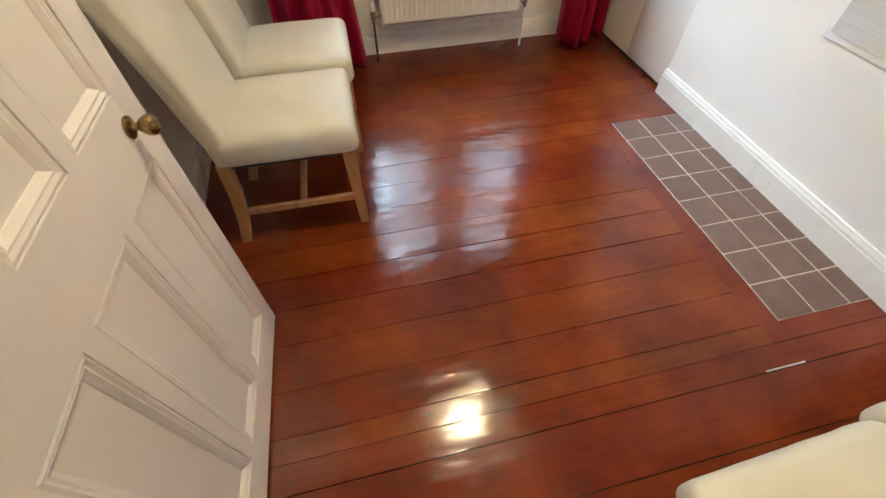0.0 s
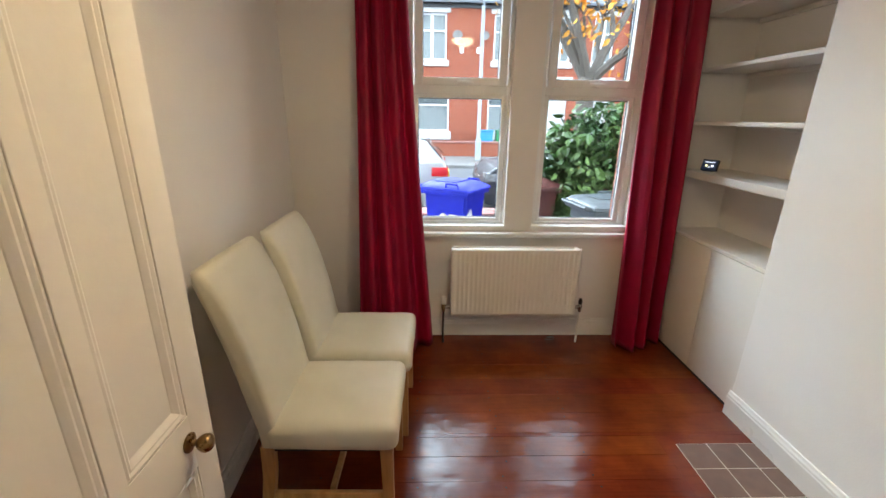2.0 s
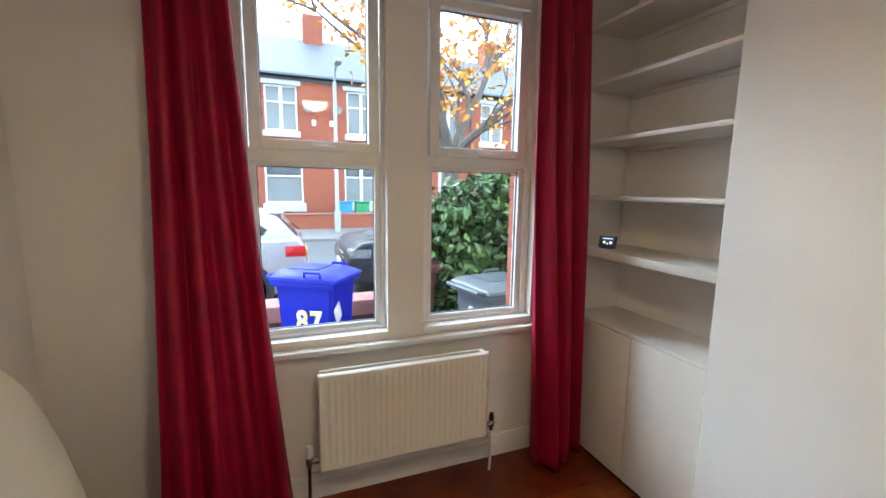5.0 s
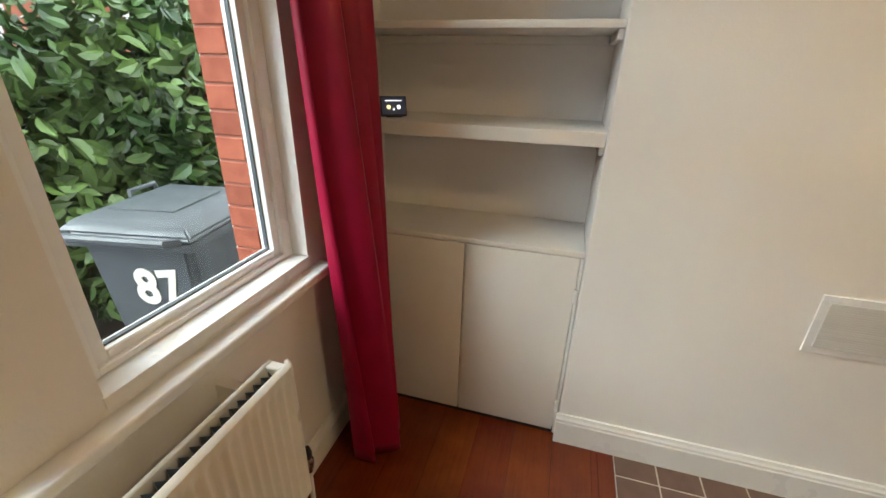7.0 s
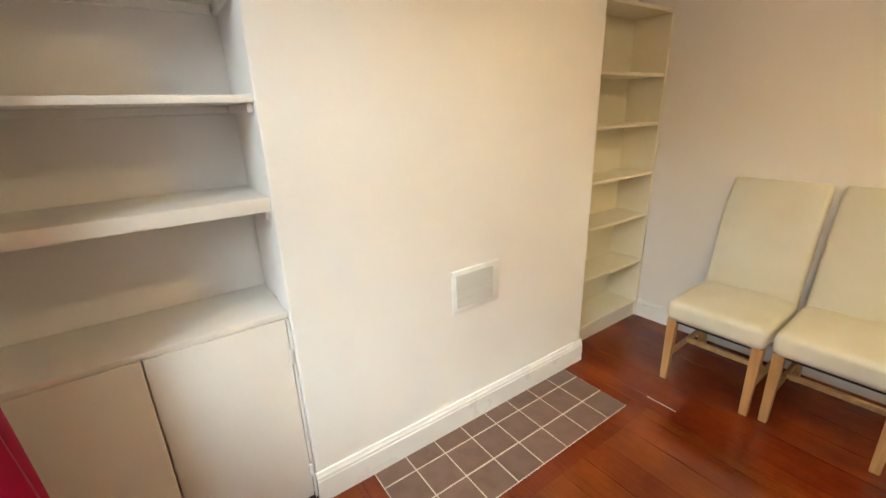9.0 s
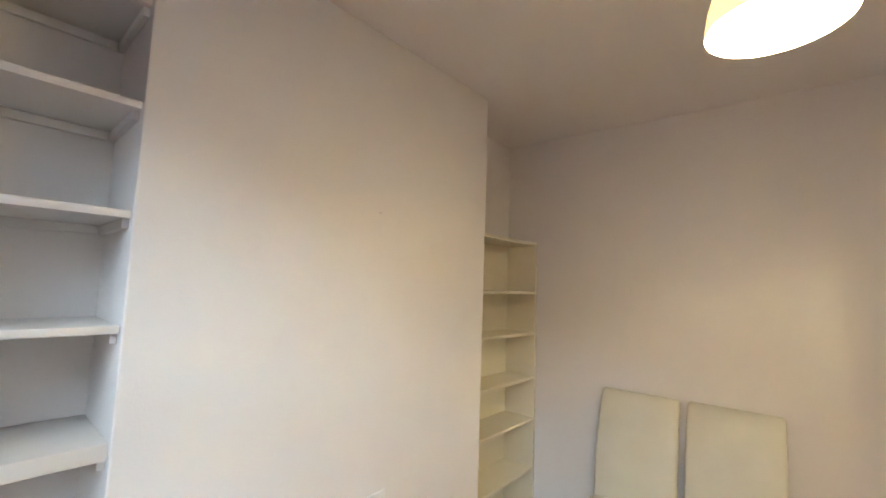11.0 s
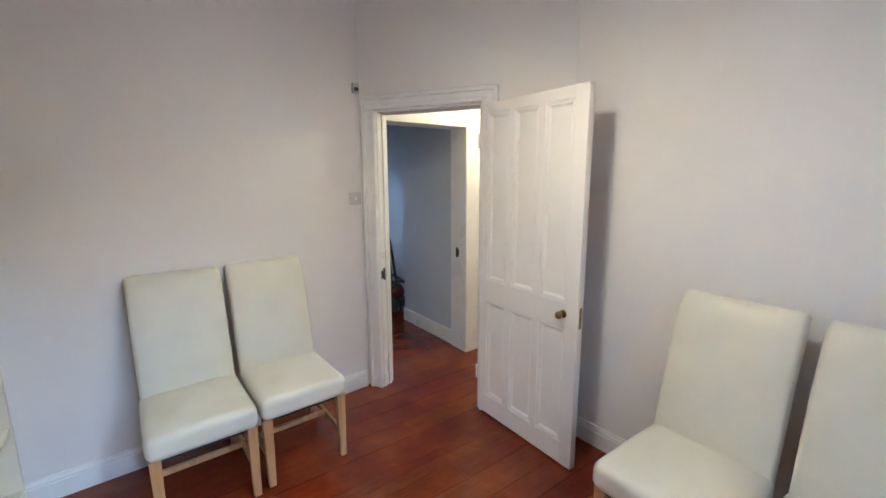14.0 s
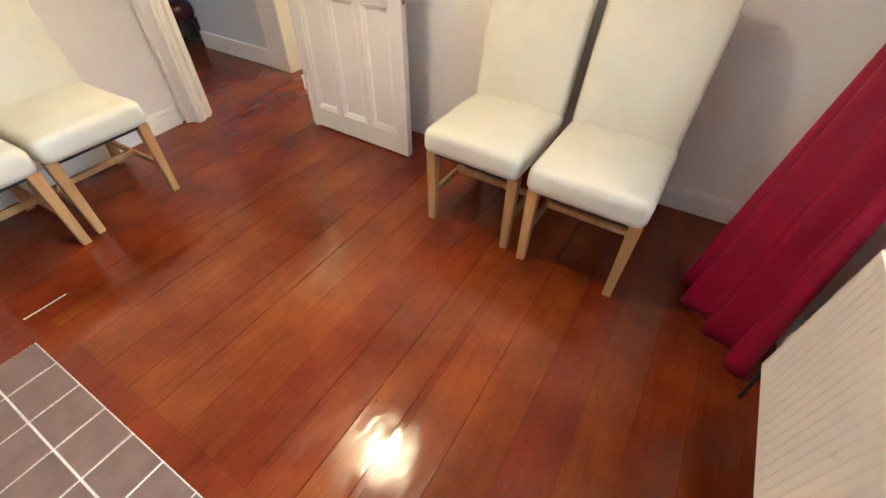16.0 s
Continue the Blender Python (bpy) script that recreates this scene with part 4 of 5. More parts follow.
part("lens", box((0.008, 0.027, -0.02), (0.037, 0.031, 0.004), 0.003), BROWNBIN, sn)
vent = thing("wall_vent", "square pale plastic louvred vent low on the chimney breast", "vent", pose(BX, 1.622, 0.716))
part("frame", box((-0.008, -0.145, -0.101), (0.0, 0.128, 0.101), 0.003, 2), UPVC, vent)
part("backing", box((-0.0095, -0.106, -0.078), (-0.007, 0.106, 0.078)), VENTM, vent)
for i in range(20):
    z = -0.0735 + i * 0.0077
    part("slat", box((-0.0005, -0.105, -0.0028), (0.002, 0.105, 0.0028), m=pose(-0.0108, 0, z, 0, 14)), VENTM, vent)
hole = thing("picture_nail", "tiny dark nail in the chimney breast plaster", "nail", pose(BX, 1.572, 1.978))
part("shank", lathe([(0.002, 0.0), (0.0012, 0.003), (0.002, 0.0035), (0.002, 0.0045)], 8, m=pose(0, 0, 0, 0, -90)), DARKIRON, hole)

# ---- vacuum cleaner in the store ----
vac = thing("vacuum_cleaner", "dark red cylinder vacuum cleaner with a black hose on the floor", "vacuum cleaner", pose(-0.37, -1.60, 0, 0, 0, 30))
bm = bmesh.new()
bmesh.ops.create_uvsphere(bm, u_segments=24, v_segments=14, radius=1)
bmesh.ops.transform(bm, matrix=Matrix.Diagonal((0.15, 0.21, 0.13, 1)), verts=bm.verts)
bmesh.ops.translate(bm, vec=(0, 0, 0.235), verts=bm.verts)
part("body", bm, REDP, vac)
part("base", box((-0.13, -0.19, 0.05), (0.13, 0.19, 0.16), 0.03, 3), BLACK, vac)
for x in (-0.14, 0.14):
    part("wheel", lathe([(0.02, -0.02), (0.08, -0.018), (0.085, 0.0), (0.08, 0.018), (0.02, 0.02)], 20, m=pose(x, -0.1, 0.085, 0, 90)), BLACK, vac)
part("hose", tube([(0.02 + 0.16 * math.sin(a * 0.3), 0.1 + 0.2 * math.cos(a * 0.3), 0.34 + 0.07 * math.sin(a * 0.6)) for a in range(17)], 0.02, 10), BLACK, vac)
part("wand", tube([(0.13, 0.16, 0.03), (0.02, 0.05, 0.55), (-0.03, -0.02, 1.0)], 0.016, 10), BLACK, vac)
part("wand", tube([(0.05, 0.2, 0.03), (0.03, 0.10, 0.6), (0.0, 0.02, 0.95)], 0.016, 10), DARKIRON, vac)

# ---- hearth tiles ----
HX0, HX1, HY0, HY1 = 1.95, 2.351, 0.957, 2.20
hearth = thing("hearth", "brown quarry-tile hearth with pale grout in front of the chimney breast", "hearth", kind="structure")
part("grout", box((HX0, HY0, -0.02), (HX1, HY1, 0.0015)), GROUT, hearth, "pale grout", smooth=False)
pt = (HY1 - HY0) / 8
cols = ((HX0, 0.152), (HX0 + 0.155, 0.152), (HX0 + 0.31, 0.09))
for x, w in cols:
    me = shared("tile", box((0.003, 0.003, -0.015), (w - 0.001, pt - 0.003, 0.004), 0.0015), TILEM)
    for i in range(8):
        piece("tile", me, hearth, pose(x, HY0 + i * pt, random.uniform(-0.0006, 0.0006), random.uniform(-0.15, 0.15), random.uniform(-0.15, 0.15)))

# ---- floorboards ----
rb = random.Random(11)
# seams of the wide old boards; the widths vary
edges = [0.615, 0.80, 0.957, 1.102, 1.265, 1.412, 1.555, 1.70]
while edges[0] > -3.1:
    edges.insert(0, edges[0] - rb.uniform(0.142, 0.176))
while edges[-1] < WY:
    edges.append(edges[-1] + rb.uniform(0.142, 0.162))
BORD = (1.872, 0.885, 2.262)


def board(x0, x1, y0, y1, tilt=True):
    hx, hy = (x1 - x0) / 2 - 0.0004, (y1 - y0) / 2 - rb.choice((0.0006, 0.001, 0.0015, 0.0019) if 0.2 < y0 < 1.7 else (0.0003, 0.0004, 0.0007, 0.0012))
    me = shared("floorboard", box((-hx, -hy, -0.021), (hx, hy, 0)), FLOORM)
    piece("floorboard", me, floor, pose((x0 + x1) / 2, (y0 + y1) / 2, rb.uniform(-0.0005, 0.0), rb.uniform(-0.16, 0.16) if tilt else 0, 0, 0))


for y0, y1 in zip(edges, edges[1:]):
    if y0 > WY:
        break
    y1 = min(y1, WY)
    ends = [-2.1, -0.62 + rb.uniform(-0.2, 0.2), 0.665 + rb.uniform(-0.004, 0.004), AX]
    if rb.random() < 0.7:
        ends.pop(2)
    if y0 < -0.2:
        ends = ends[:2] + [0.6]
    for a, b in zip(ends, ends[1:]):
        if b > BORD[0] and y1 > BORD[1] and y0 < BORD[2]:
            # boards stop at the border strip round the hearth
            if y0 < BORD[1] - 0.01:
                board(a, b, y0, BORD[1])
                if y1 - BORD[1] > 0.01:
                    board(a, BORD[0], BORD[1], y1)
            elif y1 > BORD[2] + 0.01:
                board(a, BORD[0], y0, BORD[2])
                board(a, b, BORD[2], y1)
            else:
                board(a, BORD[0], y0, y1)
        else:
            board(a, b, y0, y1)
board(BORD[0], HX0, BORD[1], BORD[2], False)
board(HX0, BX, BORD[1], HY0, False)
board(HX0, BX, HY1, BORD[2], False)
part("worn_edge", box((1.775, 0.8015, -0.001), (1.925, 0.8065, 0.0012)), GROUT, floor, "pale worn streak along a board edge")
nail_me = shared("floor_nail", lathe([(0.0045, -0.002), (0.0045, 0.0003)], 8), SUBM)
for y0, y1 in zip(edges, edges[1:]):
    if 0.1 < y0 < 3.1:
        for x in (0.25, 0.655, 1.055, 1.46):
            for f in (0.17, 0.80):
                piece("floor_nail", nail_me, floor, pose(x + rb.uniform(-0.025, 0.025), y0 + (f + rb.uniform(-0.05, 0.05)) * (y1 - y0), 0))

# ---- outside: ground, garden wall and street ----
GZ, RZ = -0.10, -0.12
ground = structure("ground", box((-80, -80, RZ - 0.3), (80, 400, RZ)), ASPH, "grey asphalt ground reaching the distance")
structure("garden_ground", box((-8, WY + 0.28, RZ - 0.06), (10, 5.4, GZ)), SOIL, "dark damp garden flags")
structure("pavement_near", box((-40, 5.65, RZ - 0.05), (40, 6.75, RZ + 0.09), 0.01), PAVE, "grey pavement with a kerb")
structure("pavement_far", box((-40, 14.7, RZ - 0.05), (40, 18.0, RZ + 0.10), 0.01), PAVE, "grey pavement across the road")
gw = thing("garden_wall", "low garden wall with pink coping stones", "wall")
part("wall", box((-4, 5.38, GZ - 0.05), (6, 5.6, 0.30)), BROWNBIN, gw, "dark red brick base")
for i in range(14):
    part("coping", box((-4 + i * 0.72, 5.32, 0.302), (-4 + i * 0.72 + 0.71, 5.66, 0.46), 0.02, 2), COPING, gw)

# leaf litter on the near pavement
rl = random.Random(5)


def leaf_cloud(name, places, size, material, parent, flat=False, seed=1, label=""):
    """Bent leaves, two quads each, scattered on the given places."""
    rr = random.Random(seed)
    vs, fs = [], []
    for p in places:
        d = Vector((rr.gauss(0, 1), rr.gauss(0, 1), rr.gauss(-0.3, 0.8) if not flat else 0)).normalized()
        s = d.cross(Vector((rr.gauss(0, 1), rr.gauss(0, 1), rr.gauss(0, 1)))).normalized() if not flat else d.cross(Vector((0, 0, 1)))
        n = d.cross(s)
        ln = size * rr.uniform(0.6, 1.3)
        wd = ln * 0.5
        b = len(vs)
        p = Vector(p)
        for a, c, e in ((0, 0, 0), (0.26, 0.42, 0.09), (0.62, 0.46, 0.07), (1, 0, -0.07), (0.62, -0.46, 0.07), (0.26, -0.42, 0.09), (0.48, 0, 0)):
            vs.append(tuple(p + d * ln * a + s * wd * c + n * ln * e))
        fs += [(b + k, b + (k + 1) % 6, b + 6) for k in range(6)]
    me = bpy.data.meshes.new(name)
    me.from_pydata(vs, [], fs)
    me.materials.append(material)
    ob = new(name, me)
    ob.parent = parent
    if label:
        tagged(ob, label)
    return ob


lit = thing("leaf_litter", "brown fallen leaves on the pavement beside the wall", "leaves", kind="stuff")
leaf_cloud("leaves", [(rl.uniform(0.8, 4), rl.uniform(5.7, 7.2), RZ + 0.1 + rl.uniform(0, 0.04)) for _ in range(1500)], 0.09, LITTER, lit, True, 2)


def wheelie_bin(label, body_mat, m):
    b = thing("wheelie_bin", label, "bin", m, "wheelie bins")
    bm = bmesh.new()
    lv = ((0.0, 0.19, -0.20, 0.22), (0.06, 0.20, -0.215, 0.24), (0.80, 0.238, -0.26, 0.29), (0.93, 0.246, -0.27, 0.30))
    rg = [[bm.verts.new(p) for p in ((-w, y0, z), (w, y0, z), (w, y1, z), (-w, y1, z))] for z, w, y0, y1 in lv]
    for a, c in zip(rg, rg[1:]):
        for k in range(4):
            bm.faces.new((a[k], a[(k + 1) % 4], c[(k + 1) % 4], c[k]))
    bm.faces.new(rg[0][::-1]), bm.faces.new(rg[-1])
    bmesh.ops.recalc_face_normals(bm, faces=bm.faces)
    bmesh.ops.bevel(bm, geom=[e for e in bm.edges if abs(e.verts[0].co.z - e.verts[1].co.z) > 0.03], offset=0.03, segments=3, affect='EDGES')
    part("body", bm, body_mat, b)
    part("rim", box((-0.285, -0.30, 0.925), (0.285, 0.33, 0.965), 0.012, 2), body_mat, b)
    bm = bmesh.new()
    lid = ((0.966, 0.292, -0.325, 0.335), (0.985, 0.292, -0.325, 0.335), (1.02, 0.25, -0.23, 0.30), (1.04, 0.18, -0.12, 0.26))
    rg = [[bm.verts.new(p) for p in ((-w, y0, z), (w, y0, z), (w, y1, z), (-w, y1, z))] for z, w, y0, y1 in lid]
    for a, c in zip(rg, rg[1:]):
        for k in range(4):
            bm.faces.new((a[k], a[(k + 1) % 4], c[(k + 1) % 4], c[k]))
    bm.faces.new(rg[0][::-1]), bm.faces.new(rg[-1])
    bmesh.ops.recalc_face_normals(bm, faces=bm.faces)
    bmesh.ops.bevel(bm, geom=list(bm.edges), offset=0.008, segments=2, affect='EDGES')
    ld = part("lid", bm, body_mat, b)
    for s in (-1, 1):
        part("lid_handle", tube([(s * 0.262, -0.17, 0.995), (s * 0.272, -0.165, 1.04), (s * 0.272, -0.015, 1.04), (s * 0.262, -0.01, 0.995)], 0.011, 8), body_mat, ld)
    part("lid_rib", box((-0.15, -0.08, 1.036), (0.15, 0.22, 1.047), 0.004, 2), body_mat, ld)
    part("rear_handle", tube([(-0.24, 0.33, 0.97), (-0.23, 0.385, 0.985), (0.23, 0.385, 0.985), (0.24, 0.33, 0.97)], 0.016, 8), body_mat, b)
    for x in (-0.24, 0.24):
        part("wheel", lathe([(0.03, -0.02), (0.095, -0.02), (0.1, 0), (0.095, 0.02), (0.03, 0.02)], 18, m=pose(x, 0.27, 0.10, 0, 90)), TYRE, b)
    return b


def on_side(y, z):
    """A pose on the sloping side face of a bin, reading from its hinge to its front."""
    f = (z - 0.06) / 0.74
    return Matrix(((0, 0, -1, -0.203 - 0.038 * f), (-1, 0, 0, y), (0, 1, 0, z), (0, 0, 0, 1))) @ pose(0, 0, 0, 2.9)


def on_rear(x, z):
    """A pose on the hinge face of a bin."""
    f = (z - 0.06) / 0.74
    return Matrix(((-1, 0, 0, x), (0, 0, 1, 0.244 + 0.05 * f), (0, 1, 0, z), (0, 0, 0, 1))) @ pose(0, 0, 0, 3.8)


def tilted_front(x, z, dy=0.0):
    """A pose on the sloping front face of a bin."""
    f = (z - 0.06) / 0.74
    return pose(x, -0.215 - 0.045 * f - 0.003 - dy, z, 90 + 3.5, 0, 0)


blue = wheelie_bin("bright blue plastic wheelie bin numbered 87 in the front garden", BLUEBIN, pose(0.97, 4.60, GZ, 0, 0, 57) @ Matrix.Diagonal((0.82, 0.82, 1.01, 1)))
lettering("number", "8", 0.23, on_side(0.04, 0.655), NUMBER, blue)
lettering("number", "7", 0.23, on_side(-0.095, 0.655), NUMBER, blue)
part("sticker", box((-0.055, -0.075, 0), (0.055, 0.075, 0.002), m=tilted_front(-0.12, 0.72) @ pose(0, 0, 0, 0, 0, 30)), LETTER, blue, "torn white sticker")
part("lid_label", box((-0.07, -0.05, 0), (0.08, 0.05, 0.002), m=pose(0.0, 0.08, 1.041)), LETTER, blue, "worn white label")
grey = wheelie_bin("dark grey plastic wheelie bin numbered 87 beside the laurel bush", GREYBIN, pose(2.27, 4.02, GZ, 0, 0, 100) @ Matrix.Diagonal((0.86, 0.92, 0.975, 1)))
lettering("number", "8", 0.21, on_rear(0.0, 0.75) @ pose(0, 0, 0, 0, 0, -4), LETTER, grey)
lettering("number", "7", 0.19, on_rear(-0.115, 0.76) @ pose(0, 0, 0, 0, 0, 6), LETTER, grey)
wheelie_bin("dark brown plastic wheelie bin standing by the garden wall", BROWNBIN, pose(1.80, 4.92, GZ, 0, 0, 4) @ Matrix.Diagonal((0.82, 0.82, 1, 1)))

# ---- laurel bush ----
bush = thing("laurel_bush", "dense dark green laurel bush with large glossy leaves", "bush", pose(0, 0, 0))
rs = random.Random(21)
pts = []
lobes = [(2.45, 5.0, 1.0, 0.55, 0.45, 0.72), (2.95, 4.9, 1.15, 0.5, 0.5, 0.7), (2.2, 5.05, 0.75, 0.4, 0.35, 0.6), (3.4, 5.0, 1.0, 0.5, 0.5, 0.8), (2.6, 4.85, 0.55, 0.6, 0.35, 0.5)]
for cx, cy, cz, rx, ry, rz in lobes:
    for _ in range(1700):
        v = Vector((rs.gauss(0, 1), rs.gauss(0, 1), rs.gauss(0, 1))).normalized() * (rs.random() ** 0.22)
        k = 1 + 0.16 * noise.noise(Vector((v.x * 2.5 + cx * 3, v.y * 2.5, v.z * 2.5)))
        pts.append((cx + v.x * rx * k, cy + v.y * ry * k, max(GZ + 0.1, cz + v.z * rz * k)))
leaf_cloud("crown", pts, 0.115, LAUREL, bush, False, 4)
for i in range(11):
    x = 2.1 + i * 0.12
    part("stem", tube([(x, 5.0 + rs.uniform(-0.2, 0.2), GZ), (x + rs.uniform(-0.1, 0.1), 5.0, 0.5), (x + rs.uniform(-0.25, 0.25), 5.0 + rs.uniform(-0.3, 0.3), 1.3)], [0.018, 0.013, 0.005], 6), BARK, bush)

# ---- street tree ----
tree = thing("street_tree", "grey-barked street tree with thin orange autumn leaves", "tree", pose(2.78, 6.35, RZ + 0.09))
tr = random.Random(9)
bm = tube([(0, 0, 0), (0.02, 0, 0.8), (-0.01, 0.02, 1.5), (0.0, 0.0, 2.15)], [0.13, 0.115, 0.11, 0.12], 12)
part("trunk", bm, BARK, tree)
limbs_bm = bmesh.new()
tips = []


def limb(p, d, length, r, level):
    pts, q = [p], p.copy()
    n = 5
    for i in range(n):
        d = (d + Vector((tr.gauss(0, 0.10), tr.gauss(0, 0.10), tr.gauss(0.05, 0.07)))).normalized()
        q = q + d * length / n
        pts.append(q.copy())
    tube(pts, [r * (1 - 0.13 * i) for i in range(n + 1)], 7 if level < 2 else 5, bm=limbs_bm)
    if level >= 2:
        tips.extend(pts[1:])
    if level < 4:
        for k in range(5 if level < 2 else 3):
            s = pts[tr.randint(1, n)]
            limb(s.copy(), (d + Vector((tr.gauss(0, 0.55), tr.gauss(0, 0.55), tr.gauss(0.1, 0.3)))).normalized(), length * tr.uniform(0.5, 0.75), r * 0.48, level + 1)


for az, up, r in ((0.3, 1.5, 0.07), (2.0, 1.3, 0.065), (2.9, 1.15, 0.06), (4.0, 1.6, 0.065), (5.3, 1.0, 0.06)):
    limb(Vector((0, 0, 2.0)), Vector((math.cos(az), math.sin(az), up)).normalized(), 1.7, r * 1.05, 1)
part("limbs", limbs_bm, BARK, tree)
lp = []
for t in tips:
    for _ in range(4):
        if tr.random() < 0.42:
            lp.append((t.x + tr.gauss(0, 0.16), t.y + tr.gauss(0, 0.16), t.z + tr.gauss(-0.05, 0.14)))
leaf_cloud("crown", lp[:16000], 0.10, AUTUMN, tree, False, 6)


# ---- parked cars ----
def wheel_set(c, xs, ys, r=0.325):
    for x in xs:
        for y, s in ys:
            w = part("wheel", lathe([(0.20, -0.1), (r - 0.02, -0.1), (r, -0.07), (r, 0.07), (r - 0.02, 0.1), (0.2, 0.1)], 32, m=pose(x, y, r, 90)), TYRE, c)
            part("rim", lathe([(0.03, 0.0), (0.215, 0.01), (0.225, 0.035), (0.205, 0.035), (0.2, 0.0)], 28, m=pose(x, y - s * 0.07, r, 90 * s)), DARKIRON, w)
            for k in range(5):
                part("spoke", box((-0.028, 0.03, 0.012), (0.028, 0.205, 0.034), 0.008, m=pose(x, y - s * 0.07, r, 90 * s) @ pose(0, 0, 0, 0, 0, 72 * k)), SILVER, w, "alloy spoke")


def car(name, label, paint, profile, cabin, windows, m, length, lamps):
    """profile and cabin: side outlines (x, z); the width is along y."""
    c = thing(name, label, "car", m, "parked cars")
    hw = 0.88
    bm = bmesh.new()
    for out, w0, w1 in ((profile, hw, hw), (cabin, hw - 0.06, hw - 0.22)):
        zs = [z for _, z in out]
        z0, z1 = min(zs), max(zs)
        tmp = bmesh.new()
        sides = []
        for s in (-1, 1):
            sides.append([tmp.verts.new((x, s * (w0 + (w1 - w0) * (z - z0) / (z1 - z0)), z)) for x, z in out])
        for k in range(len(out)):
            q = (k + 1) % len(out)
            tmp.faces.new((sides[0][k], sides[0][q], sides[1][q], sides[1][k]))
        tmp.faces.new(sides[0][::-1]), tmp.faces.new(sides[1])
        bmesh.ops.recalc_face_normals(tmp, faces=tmp.faces)
        bmesh.ops.bevel(tmp, geom=list(tmp.edges), offset=0.045, segments=3, profile=0.6, affect='EDGES')
        add_bm(bm, tmp)
    part("body", bm, paint, c)
    zs = [z for _, z in cabin]
    z0, z1 = min(zs), max(zs)
    for quad in windows:
        for s in (-1, 1):
            bm = bmesh.new()
            vs = [bm.verts.new((x, s * (hw - 0.06 - 0.16 * (z - z0) / (z1 - z0) + 0.004), z)) for x, z in quad]
            bm.faces.new(vs if s > 0 else vs[::-1])
            bmesh.ops.solidify(bm, geom=list(bm.faces), thickness=0.006)
            part("side_window", bm, CARGLASS, c, smooth=False)
    for nm, lo, hi, mm in lamps:
        part(nm, box(lo, hi, 0.018, 2), mm, c)
    return c


prof = [(-4.55, 0.25), (-4.6, 0.66), (-3.5, 0.92), (-0.05, 1.0), (0.03, 0.90), (0.05, 0.62), (0.09, 0.55), (0.08, 0.36), (0.0, 0.25)]
cab = [(-3.35, 0.90), (-2.5, 1.31), (-2.2, 1.385), (-1.2, 1.395), (-0.55, 1.35), (-0.30, 1.29), (-0.03, 0.97)]
wins = [[(-2.95, 0.99), (-2.35, 1.28), (-1.80, 1.31), (-1.80, 0.99)], [(-1.74, 0.99), (-1.74, 1.31), (-1.12, 1.30), (-1.05, 1.0)],
        [(-1.0, 1.0), (-1.06, 1.295), (-0.62, 1.245), (-0.43, 1.12), (-0.48, 1.045)]]
sil = car("parked_car", "silver estate car parked at the kerb, seen from its tail", SILVER, prof, cab, wins, pose(0.95, 8.0, RZ),
          4.6, [("tail_light", (-0.22, -0.892, 0.76), (0.045, -0.60, 0.905), REDLAMP), ("tail_light", (-0.22, 0.60, 0.76), (0.045, 0.892, 0.905), REDLAMP),
                ("bumper", (-0.32, -0.895, 0.28), (0.12, 0.895, 0.60), SILVER), ("number_plate", (0.075, -0.26, 0.66), (0.09, 0.26, 0.77), YELLOW)])
part("rear_window", box((-0.004, -0.62, 0.0), (0.008, 0.62, 0.33), 0.004, m=pose(-0.05, 0, 1.012, 0, -40.2)), CARGLASS, sil)
part("spoiler", box((-0.42, -0.60, 1.315), (-0.22, 0.60, 1.338), 0.009, 2), SILVER, sil)
part("wiper", tube([(-0.01, 0.0, 1.06), (-0.10, -0.20, 1.15), (-0.12, -0.36, 1.19)], 0.008, 6), BLACK, sil)
for s in (-1, 1):
    part("door_seam", box((-1.005, s * 0.8805 - 0.002, 0.36), (-0.997, s * 0.8805 + 0.002, 0.96)), BLACK, sil)
    part("sill_trim", box((-3.1, s * 0.872 - 0.012, 0.24), (-1.15, s * 0.872 + 0.012, 0.33), 0.006), BLACK, sil)
    part("door_handle", box((-1.32, s * 0.89 - 0.014, 0.80), (-1.12, s * 0.89 + 0.014, 0.83), 0.008), SILVER, sil)
for y in (-0.62, 0.62):
    part("roof_rail", tube([(-2.2, y, 1.38), (-2.05, y, 1.435), (-0.75, y, 1.415), (-0.55, y, 1.34)], 0.018, 8), BLACK, sil)
wheel_set(sil, (-0.77, -3.47), ((-0.80, 1), (0.80, -1)))
for x in (-0.77, -3.47):
    part("wheel_arch", lathe([(0.36, -0.015), (0.40, -0.015), (0.40, 0.015), (0.36, 0.015)], 28, m=pose(x, -0.885, 0.33, 90)), TYRE, sil)
prof2 = [(0.0, 0.25), (-0.06, 0.55), (-0.02, 0.72), (0.14, 0.86), (1.0, 1.0), (4.2, 0.98), (4.3, 0.6), (4.25, 0.28)]
cab2 = [(0.95, 0.96), (1.75, 1.40), (3.2, 1.45), (4.1, 0.96)]
